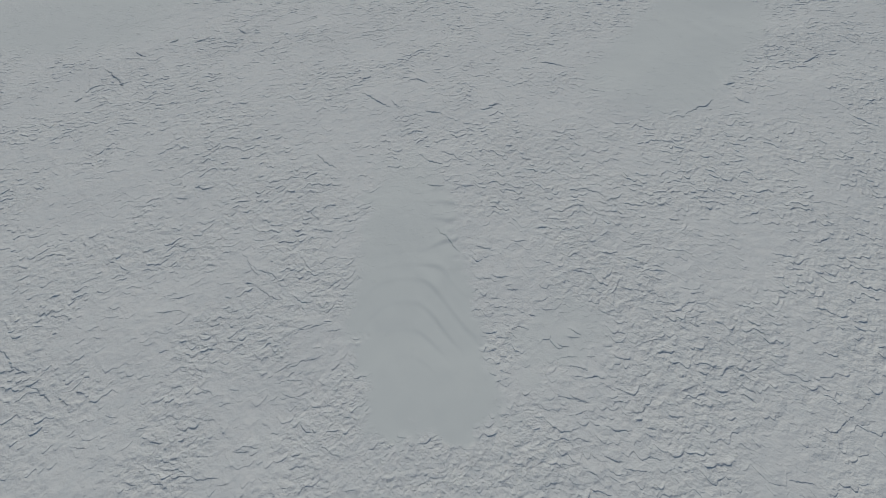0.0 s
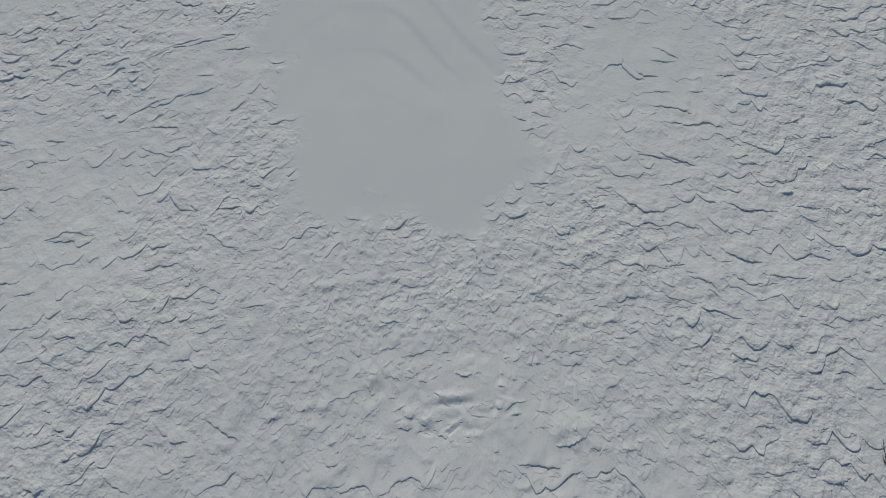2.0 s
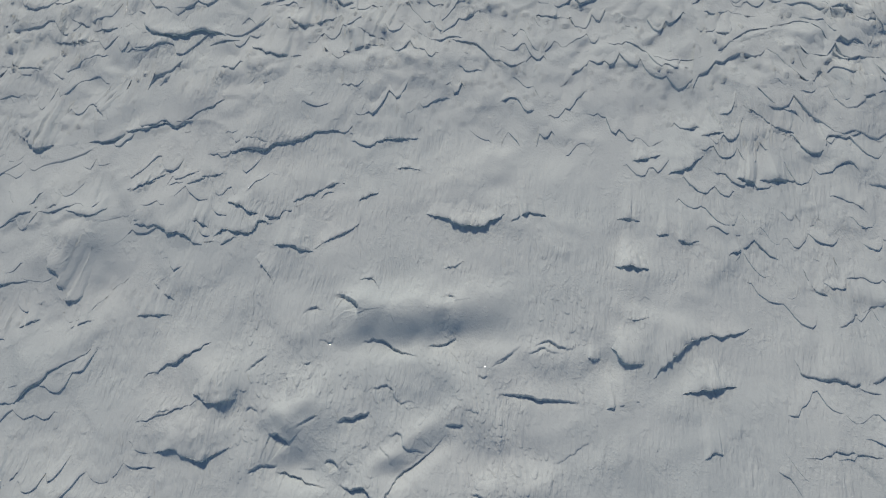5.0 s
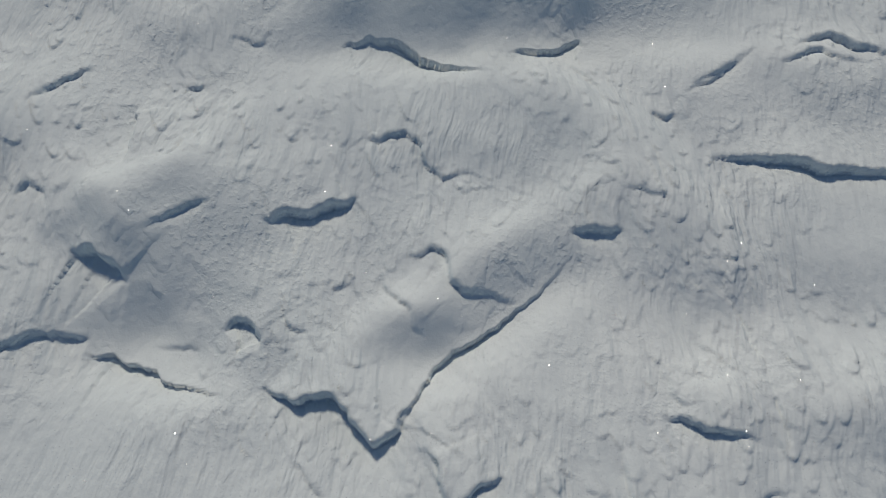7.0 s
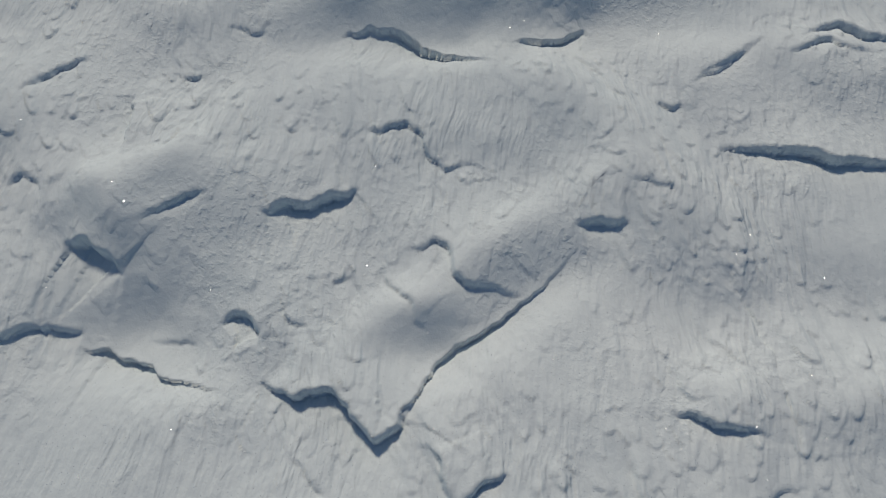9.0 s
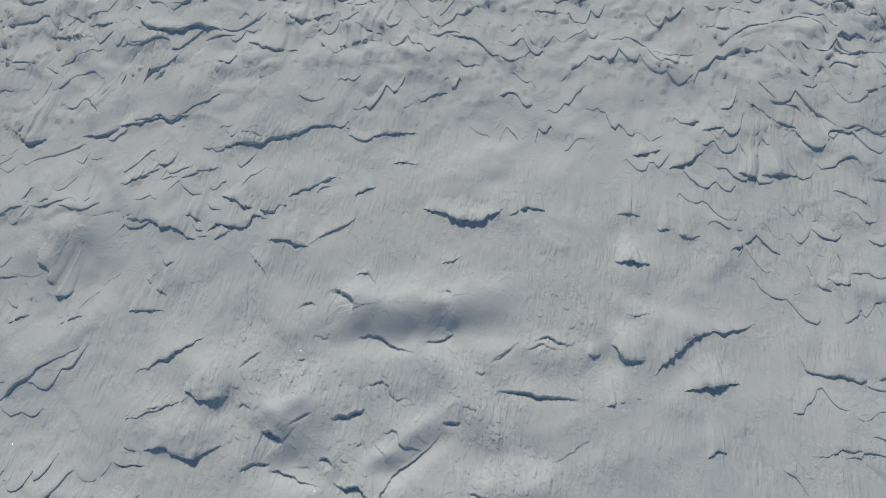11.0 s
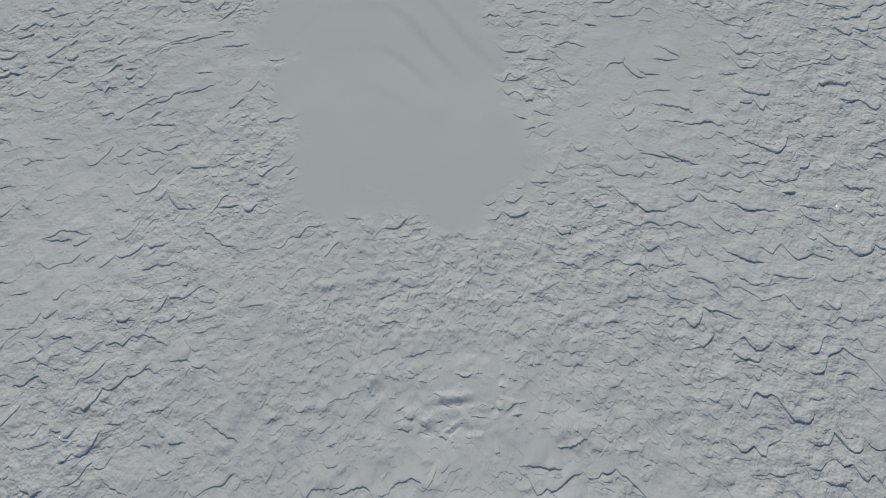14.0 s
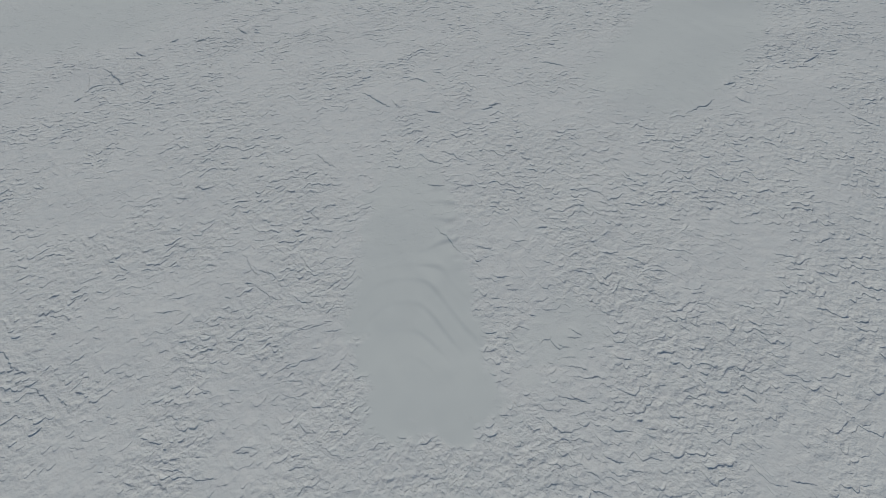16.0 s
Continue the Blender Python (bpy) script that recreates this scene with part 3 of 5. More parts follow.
def ledge(points, height, depth):
    """One ledge as a thing of its own."""
    co, rough, rows, n = ledge_grid(points, height, depth)
    foot = np.array((*np.mean(points, axis=0), 0.0))
    foot[2] = relief(foot[:1], foot[1:2])[0][0]
    ob = new("snow_ledge", mesh_of_grid("snow_ledge", co - foot, rough, rows, n, False))
    ob.location = foot
    if height > 0.008:
        co, rough, rows, n = drift_grid(points, height)
        bank = new("drift", mesh_of_grid("drift", co - foot, rough, rows, n, False))
        bank.parent = ob
        tagged(bank, "soft loose snow banked under the lip")
    size = "low" if height < 0.012 else "hand-high" if height > 0.06 else "small"
    return tagged(ob, f"{size} wind-carved ledge of packed white snow with shaded lip", "snow ledge", "wind-carved snow ledges")


FAR = []


def far_ledge(points, height, depth):
    """A ledge of the wider field, joined with the others there."""
    FAR.append(ledge_grid(points, height, depth))





ledge([(-3.23, 15.38), (-3.03, 15.37), (-2.78, 15.27), (-2.62, 15.22), (-2.40, 15.16)], 0.060, 0.64)
ledge([(-2.62, 15.41), (-2.53, 15.42), (-2.40, 15.36)], 0.032, 0.43)
ledge([(-2.36, 15.23), (-2.26, 15.33), (-2.10, 15.31), (-1.93, 15.31), (-1.87, 15.45), (-1.74, 15.42)], 0.032, 0.42)
ledge([(-1.72, 15.17), (-1.50, 15.16), (-1.38, 15.12), (-1.26, 15.12)], 0.045, 0.59)
ledge([(-1.27, 15.13), (-1.12, 15.24), (-0.91, 15.35), (-0.79, 15.45)], 0.019, 0.25)
ledge([(-2.28, 15.69), (-2.11, 15.61), (-1.97, 15.54), (-1.83, 15.50)], 0.041, 0.21)
ledge([(-1.57, 15.67), (-1.41, 15.75), (-1.19, 15.86), (-1.00, 15.95)], 0.033, 0.55)
ledge([(-2.84, 15.74), (-2.70, 15.86), (-2.52, 15.96), (-2.31, 16.02)], 0.035, 0.46)
ledge([(-3.33, 15.75), (-3.17, 15.87), (-2.96, 16.01)], 0.022, 0.29)
ledge([(-2.37, 16.36), (-2.21, 16.27), (-1.98, 16.31), (-1.69, 16.43), (-1.46, 16.51), (-1.24, 16.59), (-1.03, 16.60)], 0.056, 0.68)
ledge([(-3.64, 16.52), (-3.38, 16.57), (-3.12, 16.65), (-2.80, 16.68)], 0.030, 0.39)
ledge([(-0.75, 16.46), (-0.52, 16.50), (-0.18, 16.52)], 0.028, 0.36)
ledge([(-0.84, 15.72), (-0.73, 15.77), (-0.60, 15.83)], 0.021, 0.27)
ledge([(-0.44, 16.13), (-0.31, 16.13), (-0.14, 16.09)], 0.017, 0.23)
ledge([(-0.07, 15.58), (0.02, 15.52), (0.17, 15.49), (0.32, 15.41), (0.51, 15.40), (0.64, 15.48), (0.76, 15.54)], 0.055, 0.27)
ledge([(0.83, 15.46), (1.01, 15.56), (1.20, 15.54)], 0.047, 0.62)
ledge([(0.12, 14.95), (0.23, 14.97), (0.33, 15.03)], 0.018, 0.24)
ledge([(1.96, 15.53), (2.08, 15.52), (2.19, 15.49)], 0.035, 0.46)
ledge([(2.34, 15.34), (2.49, 15.31), (2.65, 15.24), (2.77, 15.28)], 0.038, 0.50)
ledge([(1.87, 14.98), (1.99, 14.98), (2.11, 14.95), (2.21, 14.98)], 0.050, 0.42)
ledge([(2.55, 16.07), (2.73, 16.11), (2.99, 16.30)], 0.031, 0.40)
ledge([(2.96, 16.52), (3.10, 16.55), (3.23, 16.58)], 0.028, 0.37)
ledge([(2.18, 16.24), (2.33, 16.25), (2.51, 16.31)], 0.027, 0.35)
ledge([(3.28, 16.02), (3.39, 15.95), (3.54, 15.92)], 0.051, 0.68)
ledge([(3.05, 15.12), (3.24, 15.20), (3.37, 15.31)], 0.045, 0.59)
ledge([(-2.79, 13.79), (-2.64, 13.86), (-2.46, 13.94), (-2.31, 14.04), (-2.17, 14.13)], 0.044, 0.49)
ledge([(-2.99, 14.39), (-2.83, 14.40), (-2.63, 14.41)], 0.034, 0.45)
ledge([(-2.28, 13.64), (-2.17, 13.61), (-2.09, 13.54), (-1.94, 13.57), (-1.83, 13.59)], 0.046, 0.23)
ledge([(-2.56, 13.12), (-2.36, 13.14), (-2.25, 13.08), (-2.13, 13.04), (-1.97, 13.09), (-1.83, 13.19)], 0.057, 0.29)
ledge([(-2.67, 13.44), (-2.53, 13.47), (-2.35, 13.50)], 0.014, 0.19)
ledge([(1.77, 14.15), (1.83, 14.07), (1.90, 13.99), (2.07, 13.99)], 0.048, 0.24)
ledge([(2.13, 13.85), (2.24, 13.97), (2.40, 14.09), (2.53, 14.20), (2.67, 14.27), (2.90, 14.29), (3.19, 14.37)], 0.037, 0.40)
ledge([(2.40, 13.71), (2.58, 13.75), (2.76, 13.78), (2.93, 13.80)], 0.057, 0.37)
ledge([(1.67, 13.57), (1.79, 13.60), (1.99, 13.65)], 0.038, 0.50)
ledge([(2.52, 13.15), (2.62, 13.20), (2.70, 13.19)], 0.035, 0.46)
ledge([(1.53, 14.05), (1.59, 14.03), (1.67, 14.05)], 0.024, 0.31)
ledge([(-0.75, 14.82), (-0.63, 14.83), (-0.53, 14.71)], 0.021, 0.27)
ledge([(-1.87, 15.04), (-1.75, 14.91), (-1.63, 14.75)], 0.022, 0.29)
ledge([(1.93, 14.44), (2.02, 14.42), (2.16, 14.45)], 0.013, 0.17)

ledge([(-12.76, 24.30), (-11.94, 24.23), (-11.47, 24.10), (-11.22, 23.57), (-10.99, 23.36)], 0.041, 1.07)
ledge([(-10.72, 22.74), (-10.37, 22.57), (-10.08, 22.33), (-9.76, 22.34), (-9.56, 22.25)], 0.038, 0.98)
ledge([(-5.93, 23.71), (-5.59, 23.49), (-4.97, 23.46), (-4.48, 23.39)], 0.039, 1.00)
ledge([(-3.83, 23.12), (-3.60, 23.07), (-3.44, 23.06)], 0.038, 0.97)
ledge([(-5.70, 22.24), (-5.46, 22.14), (-5.04, 22.29), (-4.64, 22.19)], 0.036, 0.94)
ledge([(-4.88, 22.86), (-4.47, 22.66), (-4.10, 22.77)], 0.037, 0.96)
ledge([(-3.68, 22.53), (-3.35, 22.26), (-2.95, 22.07)], 0.036, 0.93)
ledge([(-2.76, 21.67), (-2.45, 21.52), (-2.07, 21.51)], 0.046, 0.93)
ledge([(-1.96, 22.02), (-1.43, 22.17), (-0.98, 22.28), (-0.90, 22.03), (-0.59, 21.85)], 0.035, 0.91)
ledge([(-2.96, 20.64), (-2.52, 20.60), (-2.15, 20.56)], 0.033, 0.84)
ledge([(-2.79, 19.67), (-2.52, 19.78), (-2.23, 19.66)], 0.041, 0.83)
ledge([(-1.74, 20.99), (-1.38, 21.01), (-1.15, 20.74), (-0.79, 20.93)], 0.033, 0.85)
ledge([(-1.51, 19.39), (-1.22, 19.19), (-0.79, 19.10), (-0.38, 19.38), (-0.24, 19.46)], 0.030, 0.78)
ledge([(-1.90, 18.17), (-1.63, 18.08), (-1.23, 18.27)], 0.047, 0.91)
ledge([(-3.74, 18.28), (-3.55, 17.97), (-3.27, 17.86), (-2.88, 17.94), (-2.54, 17.87)], 0.103, 0.52)
ledge([(-3.79, 17.62), (-3.34, 17.74), (-2.87, 17.72), (-2.35, 17.87)], 0.037, 0.74)
ledge([(-2.27, 17.71), (-1.99, 17.60), (-1.67, 17.63)], 0.037, 0.74)
ledge([(-1.20, 17.67), (-0.94, 17.74), (-0.74, 17.80)], 0.027, 0.71)
ledge([(-4.61, 18.14), (-4.26, 17.96), (-3.92, 18.00)], 0.028, 0.73)
ledge([(-4.15, 18.66), (-3.94, 18.66), (-3.72, 18.67)], 0.029, 0.76)
ledge([(-8.39, 20.07), (-8.12, 20.14), (-7.90, 20.45), (-7.64, 20.62), (-7.34, 20.63)], 0.033, 0.86)
ledge([(-6.37, 19.55), (-6.04, 19.69), (-5.69, 19.61), (-5.19, 19.62)], 0.032, 0.81)
ledge([(-7.50, 18.25), (-7.37, 18.28), (-7.21, 18.32)], 0.030, 0.76)
ledge([(-9.37, 18.11), (-8.88, 18.33), (-8.50, 18.26), (-8.23, 18.29)], 0.030, 0.77)
ledge([(-10.16, 17.65), (-9.81, 17.67), (-9.51, 17.72)], 0.039, 0.78)
ledge([(-6.91, 22.95), (-6.38, 22.67), (-5.94, 22.75)], 0.038, 0.97)
ledge([(-0.08, 22.76), (0.31, 22.52), (0.69, 22.33), (1.44, 22.24)], 0.036, 0.93)
ledge([(2.36, 22.37), (2.88, 22.28), (3.20, 22.56)], 0.036, 0.92)
ledge([(5.04, 22.84), (5.46, 23.02), (5.91, 22.96), (6.18, 22.77)], 0.062, 1.19)
ledge([(6.63, 22.76), (6.86, 22.52), (7.28, 22.61), (7.74, 23.01), (7.93, 22.87)], 0.049, 0.99)
ledge([(8.11, 23.40), (8.55, 23.29), (8.96, 23.10), (9.61, 23.15)], 0.063, 1.23)
ledge([(8.25, 24.70), (8.66, 24.55), (9.08, 24.29), (9.52, 24.10), (9.90, 24.05), (10.22, 24.39), (11.11, 24.72), (11.44, 24.85)], 0.041, 1.05)
ledge([(9.81, 23.01), (10.38, 22.96), (10.49, 22.59), (10.65, 22.32), (11.34, 22.38)], 0.062, 1.20)
ledge([(8.01, 22.59), (8.38, 22.53), (8.65, 22.39)], 0.049, 0.98)
ledge([(6.13, 21.15), (6.44, 21.37), (6.79, 21.34)], 0.079, 1.46)
ledge([(4.46, 21.09), (4.89, 21.02), (5.33, 20.96), (5.82, 20.85), (6.05, 20.58), (6.33, 20.59), (6.56, 20.70)], 0.055, 1.06)
ledge([(6.80, 20.47), (7.27, 20.80), (7.69, 21.10), (8.05, 21.07), (8.43, 20.86), (8.96, 20.75), (9.20, 20.55), (9.46, 20.76), (10.16, 20.90), (10.93, 20.92)], 0.067, 1.26)
ledge([(9.88, 20.04), (10.22, 19.79), (10.56, 19.73)], 0.075, 1.38)
ledge([(7.49, 19.22), (7.71, 18.96), (7.96, 19.02), (8.12, 19.20), (8.58, 19.19), (8.96, 19.39)], 0.071, 1.31)
ledge([(9.76, 19.56), (10.12, 19.34), (10.43, 19.03)], 0.041, 0.83)
ledge([(7.00, 18.69), (7.29, 18.77), (7.44, 18.55), (7.73, 18.57)], 0.039, 0.79)
ledge([(4.53, 18.22), (4.86, 18.29), (5.11, 18.14), (5.39, 18.19)], 0.047, 0.91)
ledge([(3.38, 19.40), (3.80, 19.37), (4.20, 19.42)], 0.030, 0.78)
ledge([(1.45, 19.60), (1.94, 19.64), (2.37, 19.83), (2.93, 19.76), (3.23, 19.94)], 0.031, 0.80)
ledge([(-0.05, 20.50), (0.39, 20.67), (0.83, 20.87), (1.12, 20.82)], 0.033, 0.84)
ledge([(0.12, 17.89), (0.52, 17.76), (0.92, 17.48), (1.40, 17.94)], 0.037, 0.74)
ledge([(2.56, 17.55), (3.02, 17.56), (3.42, 17.69), (3.99, 18.01), (4.38, 18.00), (4.65, 17.57)], 0.027, 0.71)
ledge([(6.77, 17.74), (7.12, 17.98), (7.83, 17.89)], 0.047, 0.90)
ledge([(8.10, 18.49), (8.26, 18.10), (8.61, 17.89), (8.91, 17.88), (9.21, 17.47)], 0.047, 0.91)
ledge([(5.07, 19.16), (5.33, 19.10), (5.60, 19.08)], 0.030, 0.77)
ledge([(6.14, 19.01), (6.49, 19.10), (6.84, 19.17)], 0.030, 0.77)
ledge([(4.69, 21.73), (5.30, 21.75), (6.16, 21.72)], 0.035, 0.89)
ledge([(1.21, 18.31), (1.43, 18.26), (1.67, 18.26)], 0.028, 0.73)
ledge([(2.37, 18.69), (2.55, 18.75), (2.72, 18.85)], 0.029, 0.75)
ledge([(-8.04, 16.20), (-7.67, 15.96), (-7.33, 16.13), (-7.03, 16.20), (-6.53, 16.34)], 0.035, 0.70)
ledge([(-6.09, 16.13), (-5.91, 16.19), (-5.73, 16.23)], 0.026, 0.66)
ledge([(-5.53, 16.21), (-5.27, 16.19), (-5.02, 16.20)], 0.034, 0.69)
ledge([(-4.74, 16.43), (-4.51, 16.25), (-4.33, 16.32)], 0.060, 1.10)
ledge([(-4.03, 16.40), (-3.47, 16.55), (-2.84, 16.73), (-2.46, 16.92)], 0.052, 0.97)
ledge([(-2.35, 16.45), (-1.90, 16.39), (-1.28, 16.58), (-0.96, 16.56)], 0.051, 0.96)
ledge([(-3.25, 15.43), (-2.80, 15.33), (-2.43, 15.16), (-2.07, 15.27)], 0.047, 0.89)
ledge([(-2.02, 15.42), (-1.59, 15.55), (-1.11, 15.83)], 0.040, 0.77)
ledge([(-2.93, 15.85), (-2.63, 15.92), (-2.33, 16.03)], 0.025, 0.64)
ledge([(-5.48, 15.32), (-5.27, 15.35), (-5.07, 15.40)], 0.024, 0.62)
ledge([(-4.73, 15.25), (-4.33, 15.51), (-4.00, 15.56)], 0.032, 0.65)
ledge([(-5.90, 14.87), (-5.77, 14.90), (-5.65, 14.95)], 0.024, 0.61)
ledge([(-6.96, 14.56), (-6.61, 14.62), (-6.20, 14.75)], 0.031, 0.63)
ledge([(-7.61, 15.03), (-7.38, 15.06), (-7.19, 15.07)], 0.024, 0.62)
ledge([(-6.43, 13.91), (-5.87, 13.89), (-5.65, 14.07), (-5.35, 14.25), (-4.99, 14.30), (-4.67, 14.52), (-4.44, 14.70), (-4.10, 14.77)], 0.037, 0.72)
ledge([(-4.04, 14.94), (-3.91, 14.80), (-3.76, 14.54), (-3.60, 14.60)], 0.046, 0.86)
ledge([(-5.38, 13.07), (-5.11, 13.15), (-4.90, 13.37)], 0.035, 0.67)
ledge([(-4.37, 12.68), (-4.02, 12.70), (-3.76, 12.90)], 0.053, 0.97)
ledge([(-7.19, 13.34), (-6.89, 13.34), (-6.82, 13.46)], 0.029, 0.58)
ledge([(-6.80, 12.96), (-6.49, 13.00), (-6.12, 13.25)], 0.028, 0.56)
ledge([(-7.34, 12.53), (-7.02, 12.58), (-6.87, 12.80)], 0.020, 0.53)
ledge([(-5.57, 12.35), (-5.24, 12.45), (-4.94, 12.65)], 0.033, 0.64)
ledge([(-8.36, 13.43), (-8.04, 13.59), (-7.95, 13.39)], 0.022, 0.56)
ledge([(-6.19, 12.44), (-5.89, 12.19), (-5.52, 12.14)], 0.026, 0.53)
ledge([(-5.16, 12.05), (-5.01, 12.10), (-4.82, 12.13)], 0.045, 0.83)
ledge([(-4.14, 13.49), (-3.98, 13.55), (-3.66, 13.84), (-3.36, 14.08)], 0.029, 0.57)
ledge([(3.48, 16.92), (3.78, 16.67), (4.03, 16.58)], 0.026, 0.66)
ledge([(3.96, 16.56), (4.19, 16.34), (4.46, 16.54), (5.19, 16.55)], 0.042, 0.82)
ledge([(3.51, 15.99), (3.74, 15.98), (3.96, 16.01)], 0.049, 0.92)
ledge([(4.25, 15.82), (4.42, 15.75), (4.59, 15.63)], 0.032, 0.65)
ledge([(5.77, 15.39), (6.01, 15.20), (6.31, 15.15)], 0.039, 0.76)
ledge([(5.74, 14.71), (6.20, 14.66), (6.34, 14.44), (6.95, 14.34), (7.28, 14.50)], 0.037, 0.72)
ledge([(5.22, 14.38), (5.34, 14.40), (5.47, 14.43)], 0.052, 0.95)
ledge([(5.32, 14.19), (5.64, 14.00), (6.00, 14.14)], 0.022, 0.56)
ledge([(3.50, 14.06), (3.66, 13.89), (4.11, 13.84), (4.54, 14.03)], 0.050, 0.92)
ledge([(6.30, 13.54), (6.47, 13.58), (6.63, 13.60)], 0.042, 0.79)
ledge([(7.09, 13.07), (7.26, 13.07), (7.53, 13.29), (7.86, 13.51)], 0.041, 0.78)
ledge([(7.97, 14.64), (8.18, 14.58), (8.23, 14.29)], 0.038, 0.73)
ledge([(7.60, 14.41), (7.68, 14.38), (7.77, 14.38)], 0.052, 0.96)
ledge([(8.39, 14.47), (8.76, 14.59), (9.16, 14.56)], 0.030, 0.61)
ledge([(8.05, 15.67), (8.34, 15.61), (8.84, 15.65)], 0.033, 0.66)
ledge([(8.51, 16.19), (8.71, 16.29), (8.95, 16.44)], 0.034, 0.69)
ledge([(7.18, 17.25), (7.60, 17.18), (7.82, 17.26)], 0.045, 0.87)
ledge([(4.21, 12.51), (4.59, 12.46), (4.91, 12.52), (5.25, 12.68), (5.51, 12.86)], 0.071, 0.36)
ledge([(7.09, 12.40), (7.41, 12.34), (7.85, 12.32)], 0.045, 0.83)
ledge([(5.66, 13.05), (5.92, 13.16), (6.30, 13.01)], 0.020, 0.52)
ledge([(4.99, 13.19), (5.12, 13.11), (5.26, 13.02)], 0.027, 0.54)
ledge([(6.45, 14.97), (6.57, 14.93), (6.70, 14.92)], 0.031, 0.62)
ledge([(8.36, 13.58), (8.49, 13.61), (8.62, 13.68)], 0.036, 0.69)
ledge([(1.67, 12.16), (1.78, 12.20), (1.89, 12.22)], 0.056, 1.01)
ledge([(-12.39, 22.82), (-12.08, 22.62), (-11.65, 22.38)], 0.034, 1.00)
ledge([(-11.56, 21.90), (-11.08, 21.61), (-10.71, 21.42)], 0.032, 0.95)
ledge([(-11.56, 21.24), (-11.25, 21.20), (-10.94, 21.19)], 0.031, 0.93)
ledge([(-11.30, 20.92), (-11.05, 20.95), (-10.80, 21.00)], 0.031, 0.91)
ledge([(-12.09, 24.60), (-11.65, 24.35), (-11.34, 24.21)], 0.037, 1.09)
ledge([(-9.84, 22.96), (-9.66, 22.86), (-9.53, 22.97)], 0.034, 1.00)
ledge([(-7.92, 22.11), (-7.64, 21.94), (-7.49, 21.75)], 0.031, 0.94)
ledge([(-9.13, 21.16), (-9.01, 21.14), (-8.88, 21.13)], 0.030, 0.91)
ledge([(-7.31, 21.15), (-7.17, 21.09), (-7.01, 21.04)], 0.030, 0.89)
ledge([(-6.99, 21.80), (-6.84, 21.65), (-6.71, 21.52)], 0.031, 0.92)
ledge([(-5.75, 21.18), (-5.51, 21.02), (-5.25, 20.86)], 0.029, 0.88)
ledge([(-5.64, 20.48), (-5.39, 20.34), (-5.12, 20.44)], 0.028, 0.85)
ledge([(-4.92, 20.13), (-4.60, 19.97), (-4.33, 20.06)], 0.028, 0.83)
ledge([(-4.46, 21.97), (-4.21, 21.82), (-4.00, 21.65)], 0.031, 0.91)
ledge([(-4.32, 20.95), (-4.02, 20.89), (-3.63, 20.80)], 0.029, 0.86)
ledge([(-2.26, 21.06), (-1.89, 21.03), (-1.60, 21.00)], 0.029, 0.86)
ledge([(-1.50, 20.56), (-1.33, 20.65), (-1.15, 20.78)], 0.028, 0.84)
ledge([(-1.34, 20.25), (-1.20, 20.27), (-1.02, 20.30)], 0.028, 0.82)
ledge([(-1.93, 19.38), (-1.81, 19.30), (-1.68, 19.25)], 0.026, 0.78)
ledge([(-3.54, 21.88), (-3.27, 21.50), (-3.05, 21.58)], 0.030, 0.90)
ledge([(-2.75, 23.18), (-2.51, 23.16), (-2.27, 23.20)], 0.033, 0.97)
ledge([(-5.73, 19.48), (-5.65, 19.39), (-5.54, 19.32)], 0.027, 0.80)
ledge([(-4.96, 18.59), (-4.77, 18.67), (-4.57, 18.75)], 0.026, 0.76)
ledge([(-8.81, 19.01), (-8.69, 18.92), (-8.56, 18.86)], 0.027, 0.80)
ledge([(-7.82, 18.71), (-7.68, 18.66), (-7.53, 18.61)], 0.026, 0.78)
ledge([(-6.49, 18.97), (-6.34, 18.95), (-6.20, 18.96)], 0.026, 0.79)
ledge([(-6.64, 18.10), (-6.35, 18.06), (-6.16, 18.11)], 0.025, 0.75)
ledge([(-10.18, 20.25), (-10.06, 20.17), (-9.90, 20.12)], 0.029, 0.87)
ledge([(-9.49, 19.91), (-9.19, 19.84), (-8.90, 19.77)], 0.028, 0.85)
ledge([(-10.61, 20.17), (-10.32, 20.22), (-10.07, 19.91)], 0.029, 0.87)
ledge([(-6.94, 17.95), (-6.83, 18.09), (-6.69, 18.03)], 0.025, 0.75)
ledge([(-2.27, 18.41), (-2.10, 18.49), (-1.94, 18.58)], 0.025, 0.74)
ledge([(-4.70, 17.77), (-4.42, 17.74), (-4.16, 17.81)], 0.024, 0.72)
ledge([(-5.54, 17.38), (-5.14, 17.35), (-4.75, 17.36)], 0.024, 0.71)
ledge([(-1.02, 18.05), (-0.82, 17.92), (-0.61, 17.86)], 0.024, 0.72)
ledge([(4.63, 23.79), (4.87, 23.80), (5.01, 23.63)], 0.033, 0.99)
ledge([(4.00, 23.03), (4.15, 22.98), (4.32, 22.94)], 0.032, 0.96)
ledge([(3.76, 22.16), (4.05, 22.03), (4.28, 22.01)], 0.031, 0.91)
ledge([(4.42, 21.91), (4.70, 21.78), (4.95, 21.98)], 0.030, 0.90)
ledge([(4.94, 21.36), (5.10, 21.40), (5.29, 21.45)], 0.029, 0.88)
ledge([(4.41, 23.25), (4.50, 23.13), (4.65, 23.06)], 0.032, 0.96)
ledge([(6.71, 24.54), (6.82, 24.26), (7.05, 24.26)], 0.035, 1.03)
ledge([(5.88, 24.94), (6.09, 25.01), (6.30, 25.07)], 0.036, 1.06)
ledge([(8.39, 23.98), (8.48, 23.87), (8.61, 23.79)], 0.034, 1.01)
ledge([(11.04, 23.92), (11.25, 23.63), (11.61, 23.51)], 0.034, 1.01)
